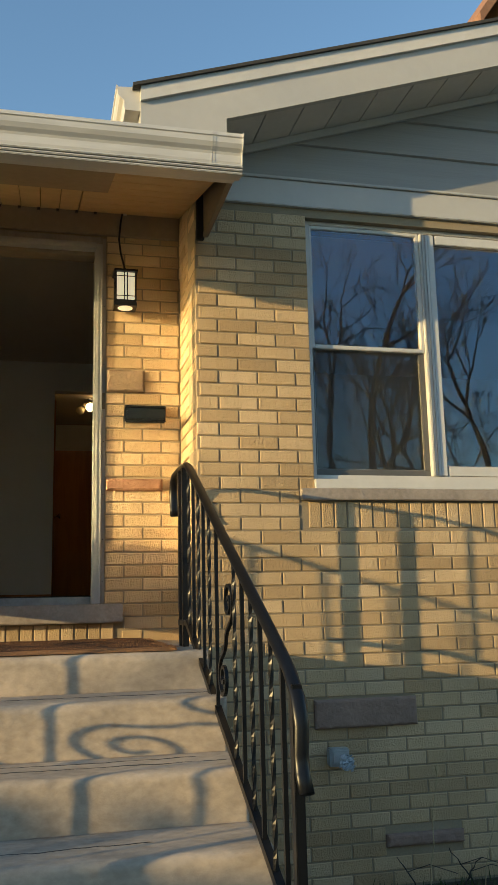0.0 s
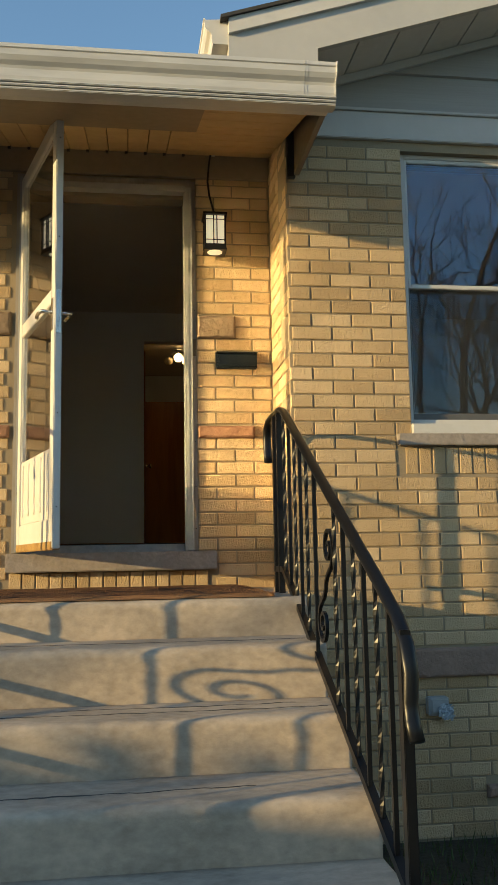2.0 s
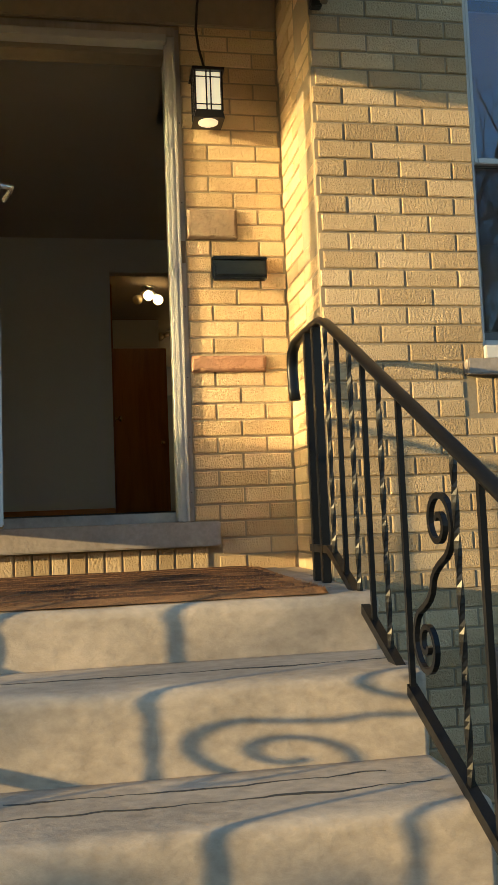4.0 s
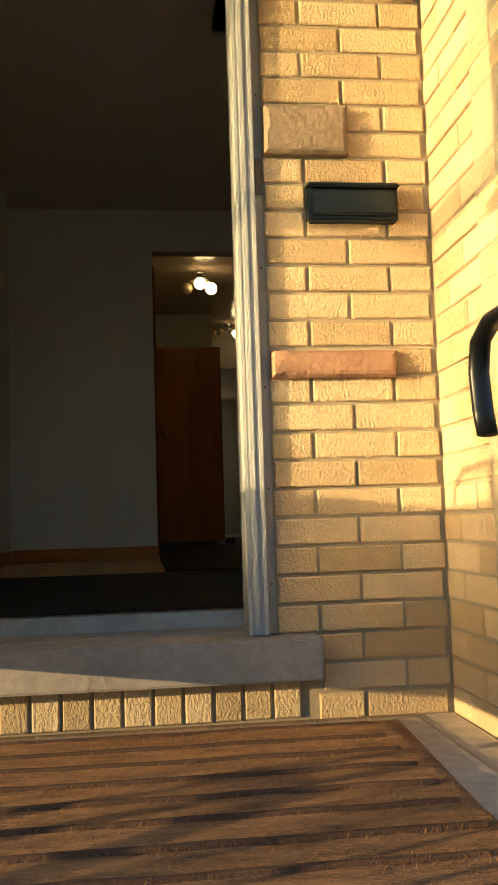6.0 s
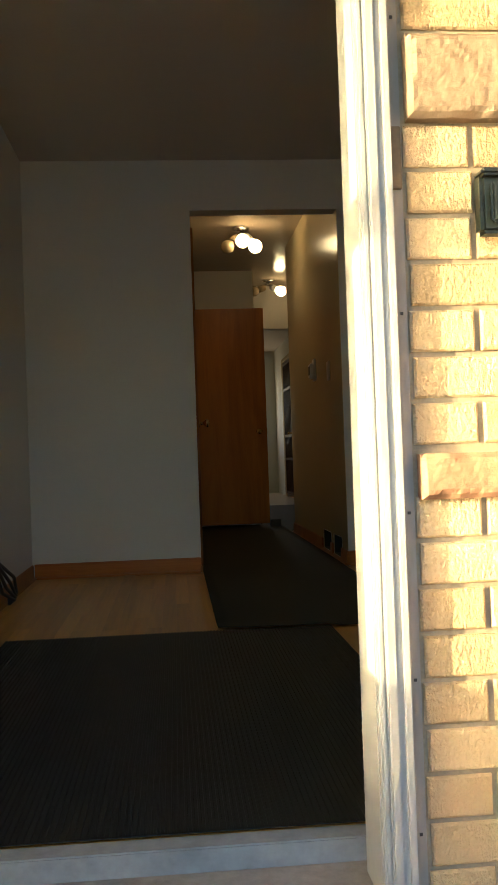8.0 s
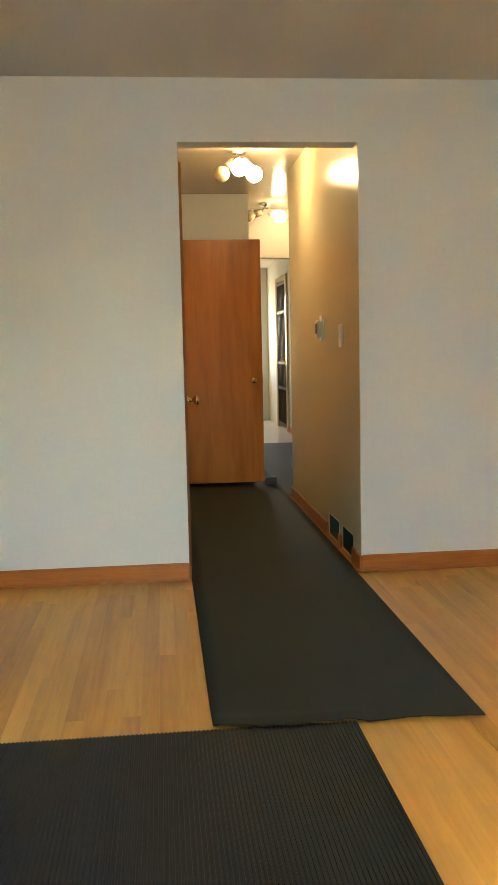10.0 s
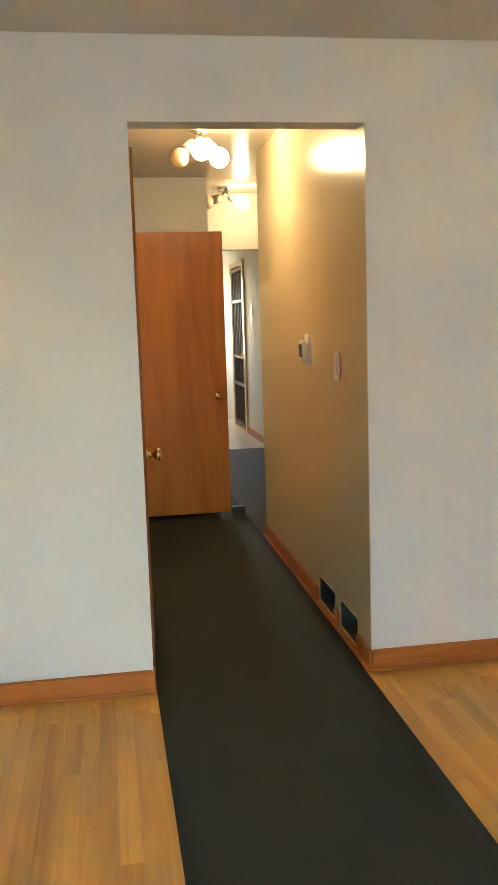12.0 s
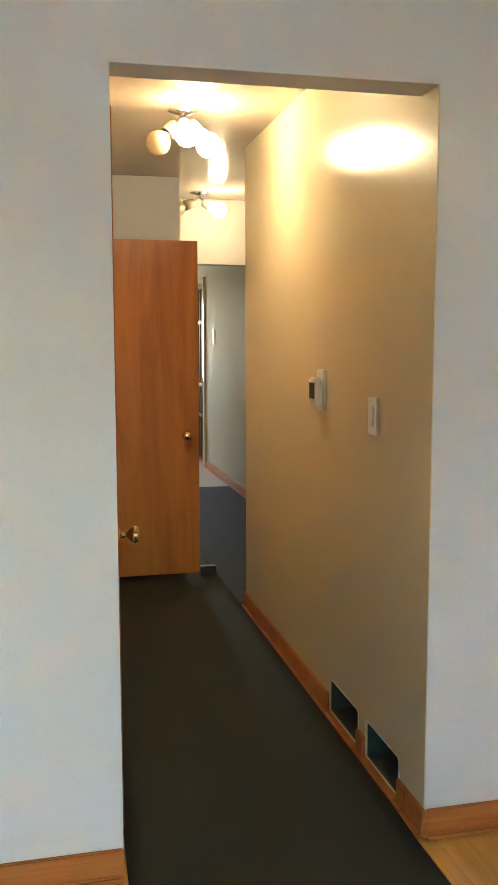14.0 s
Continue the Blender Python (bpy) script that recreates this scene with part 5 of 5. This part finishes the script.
# ---- across the street: bare trees and a house, seen in the panes; added unseen sun and sky blockers ----
def bare_tree(x, y, h, seed, spread=0.5, finest=0.0035, stout=0.0125, thin=0.002, label="bare winter street tree with many fine branches"):
    rn = random.Random(seed)
    t = thing("bare_tree", label, "tree", (x, y, -0.02), "bare trees in front of the house")
    trunk, twigs = B(), B()
    def grow(p, d, length, r, depth):
        n = 4
        pts, q, dd = [p.copy()], p.copy(), d.copy()
        for i in range(n):
            dd = (dd + Vector((rn.uniform(-1, 1), rn.uniform(-1, 1), rn.uniform(-0.5, 0.9))) * 0.16).normalized()
            q = q + dd * length / n
            pts.append(q.copy())
        tube(trunk if depth < 2 else twigs, pts, [max(r * (1 - 0.45 * i / n), thin) for i in range(n + 1)], sides=8 if depth < 2 else 4 if depth < 4 else 3)
        if depth >= 9 or r < finest:
            return
        for k in range((3 if depth in (0, 2, 4) else 2 + (depth > 2)) + (thin > 0.005 and depth > 1)):
            i = n if k == 0 else rn.randint(2, n)
            side = dd.orthogonal().normalized()
            side.rotate(Matrix.Rotation(rn.uniform(0, 6.28), 3, dd))
            nd = (dd + side * rn.uniform(0.45, 1.0) * (spread + 0.4) * (0.35 if k == 0 else 1.0) + Vector((0, 0, 0.08))).normalized()
            grow(pts[i], nd, length * rn.uniform(0.62, 0.82), r * (0.66 if k == 0 else rn.uniform(0.46, 0.62)), depth + 1)
    grow(Vector((x, y, -0.02)), Vector((rn.uniform(-0.05, 0.05), 0, 1)), h * 0.19, h * stout, 0)
    hang("trunk", trunk, BARK, t, smooth=True)
    hang("crown", twigs, BARK, t)
    return t


bare_tree(4.9, -5.4, 12.5, 5, spread=1.0, finest=0.0058, stout=0.0125, thin=0.005)
bare_tree(8.6, -6.2, 13.0, 8, spread=1.1, finest=0.0058, stout=0.0125, thin=0.005)
# unseen tree far left, added in the sun's path to dapple the front walls
bare_tree(-15.0, -1.3, 16.0, 14, spread=0.6, finest=0.008, stout=0.004)

far_house = thing("far_house", "brown brick house across the street", "house", (9, -24, 0))
hang("wall", boxed(4.5, 14.0, -30, -23, 0, 3.4), FARBRICK, far_house)
bm = B()
prism(bm, [(-22.4, 3.3), (-26.5, 5.8), (-30.6, 3.3), (-26.5, 5.6)], "x", 4.1, 14.4)
hang("roof", bm, SHINGLE, far_house)
for xa in (5.5, 8.5, 11.5):
    wnd = hang("window", boxed(xa, xa + 1.3, -22.995, -22.95, 1.1, 2.5), WHITEMETAL, far_house)
    bm = boxed(xa + 0.08, xa + 1.22, -22.955, -22.94, 1.18, 2.42)
    bmesh.ops.translate(bm, vec=-Vector(far_house.location), verts=bm.verts)
    part("pane", bm, GLASS, wnd)
# unseen copies, added to block low sky glow and cut the fill light
for dx in (-19.0, -38.0, 17.0):
    copy_thing(far_house, pose(9 + dx, -24, 0))
# unseen hedge, added so that low sun misses the bottom steps
hedge = thing("hedge", "unseen evergreen hedge added to shade the lowest steps", "hedge", (-9, -1.6, 0))
bm = B()
rn = random.Random(2)
for _ in range(2600):
    c = Vector((rn.gauss(-9.2, 0.28), rn.uniform(-9.0, 3.2), rn.uniform(0, 1) ** 0.8 * 2.03))
    a = Vector((rn.uniform(-1, 1), rn.uniform(-1, 1), rn.uniform(-1, 1))).normalized() * 0.13
    b = a.orthogonal().normalized() * 0.10
    bm.faces.new([bm.verts.new(c + o) for o in (a, b, -a, -b)])
box(bm, -9.4, -9.0, -9.0, 3.2, 0, 1.95)
hang("leaves", bm, GRASS, hedge)

# ---- oak strips ----
rnd = random.Random(12)
def strip_mesh(length):
    bm = B()
    w, h = 0.0571, 0.006
    prism(bm, [(0, 0), (0.0, h - 0.0005), (0.0007, h), (w - 0.0007, h), (w, h - 0.0005), (w, 0)], "y", 0.0004, length - 0.0004)
    return mesh_of("oak_strip", bm, OAK)


LENGTHS = [0.35, 0.8, 1.4, 2.1]
STRIPS = [strip_mesh(l) for l in LENGTHS]
def lay(x, y, k):
    ob = new("plank", STRIPS[k])
    ob.parent = floor
    ob.location = (x, y, FLOOR - 0.006)


x, row = RL, 0
while x < 2.45:
    inside = 0.33 < x < 1.04
    y = (4.66 if x < 1.1 else 5.3) - rnd.uniform(0, 0.3) if not inside else 99
    if x < 0.66 or inside:
        y = 6.10 - rnd.uniform(0, 0.5) if not inside else 99
    y = max(y, 4.714)
    while y < BACKY - 0.36:
        k = rnd.randrange(4)
        while y + LENGTHS[k] > BACKY - 0.002:
            k -= 1
            if k < 0:
                break
        if k < 0:
            break
        lay(x, y, k)
        y += LENGTHS[k]
    x += 0.0572
    row += 1

# ---- bricks ----
rnd = random.Random(21)
BRICKS = {}
def brick_mesh(length, height=COURSE - JOINT, axis="x"):
    """One brick: a beveled block whose face stands proud; its face looks along -y, or -x."""
    key = (round(length, 3), round(height, 3), axis)
    if key not in BRICKS:
        bm = B()
        b, d = 0.0035, 0.024
        f = [(b, 0, b), (length - b, 0, b), (length - b, 0, height - b), (b, 0, height - b)]
        m = [(0, b, 0), (length, b, 0), (length, b, height), (0, b, height)]
        r = [(0, d, 0), (length, d, 0), (length, d, height), (0, d, height)]
        rings = [[bm.verts.new(p if axis == "x" else (p[1], -p[0], p[2])) for p in ring] for ring in (f, m, r)]
        bm.faces.new(rings[0])
        for a, c in zip(rings, rings[1:]):
            for i in range(4):
                bm.faces.new((a[i], c[i], c[(i + 1) % 4], a[(i + 1) % 4]))
        bmesh.ops.recalc_face_normals(bm, faces=bm.faces)
        BRICKS[key] = mesh_of("brick", bm, BRICK)
    return BRICKS[key]


def joined(meshes_at):
    """Bricks past the nearest three hundred, in one mesh."""
    verts, faces = [], []
    for me, p in meshes_at:
        n = len(verts)
        verts += [tuple(v.co + Vector(p)) for v in me.vertices]
        faces += [[i + n for i in poly.vertices] for poly in me.polygons]
    me = bpy.data.meshes.new("bricks")
    me.from_pydata(verts, [], faces)
    me.materials.append(BRICK)
    return me


def courses(u0, u1, z0, z1, holes, shift=0.0):
    """Running bond between two ends: (start, length, bottom) of each brick, cut round holes."""
    out, n = [], int(round((z1 - z0) / COURSE))
    for c in range(n):
        z = z0 + c * COURSE
        spans = [(u0, u1)]
        for h in holes:
            if h[2] < z + 0.045 and h[3] > z + 0.02:
                spans = [s for a, b in spans for s in ((a, min(b, h[0])), (max(a, h[1]), b)) if s[1] - s[0] > 0.02]
        for a, b in spans:
            first = math.floor((a - shift) / LENGTH) * LENGTH + shift + (0 if c % 2 else LENGTH / 2) - LENGTH
            u = first
            while u < b:
                s, e = max(u, a), min(u + LENGTH - JOINT, b)
                if e - s > 0.025:
                    out.append((s, e - s, z))
                u += LENGTH
    return out


def set_bricks(wall, rows, place, axis, near, limit=290):
    """near: rates a brick by its place; the nearest become pieces of their own, the rest one mesh."""
    rows = sorted(rows, key=near)
    rest = []
    for i, (u, length, z) in enumerate(rows):
        me = brick_mesh(round(length / 0.005) * 0.005 if length < LENGTH - JOINT - 0.001 else LENGTH - JOINT, axis=axis)
        p = place(u, z, rnd.uniform(-0.0025, 0.0015))
        if i < limit:
            ob = new("brick", me)
            ob.parent = wall
            ob.location = p
        else:
            rest.append((me, p))
    if rest:
        ob = new("bricks", joined(rest))
        ob.parent = wall
        ob["kind"] = "stuff"


Z0 = 1.40 - 20 * COURSE + JOINT / 2
holes = [(WIN[0] - 0.002, WIN[1] + 0.002, 1.97, 3.6), (1.47, 3.24, 1.76, 1.97)] + [s[1:] for s in STONES if s[0] == "main"]
rows = courses(CORNER + 0.001, 6.5, Z0, EAVE - 0.03, holes, shift=0.95)
set_bricks(wall_main, rows, lambda u, z, o: (u, MAINY + o, z), "x", lambda r: abs(r[0] - 1.3) + 0.55 * abs(r[2] - 1.7))
holes = [(-0.516, 0.508, 1.40, 3.6), (-0.52, 0.604, 1.19, 1.40)] + [s[1:] for s in STONES if s[0] == "door"] + [(0.612, 0.848, 2.43, 2.49)]
rows = [r for r in courses(-2.2, CORNER - 0.004, Z0, 3.60, holes, shift=0.512) if r[2] > LAND - 0.03]
set_bricks(wall_door, rows, lambda u, z, o: (u, DOORY + o, z), "x", lambda r: abs(r[0] - 0.7) + 0.2 * abs(r[2] - 2))
rows = [r for r in courses(-DOORY + 0.004, -MAINY - 0.028, Z0, 3.67, [], shift=-MAINY - 0.02) if r[2] > 0.6]
set_bricks(wall_return, rows, lambda u, z, o: (CORNER + o, -u, z), "y", lambda r: r[2])

# soldier courses under the window sill and the door sill
def soldiers(wall, x0, x1, y, z0, z1):
    x = x0
    while x + 0.062 < x1:
        ob = new("brick", brick_mesh(0.0635, z1 - z0))
        ob.parent = wall
        ob.location = (x, y + rnd.uniform(-0.002, 0.002), z0)
        x += 0.071


soldiers(wall_main, 1.52, 3.22, MAINY, 1.765, 1.899)
soldiers(wall_door, -0.50, 0.60, DOORY - 0.003, LAND + 0.004, 1.295)
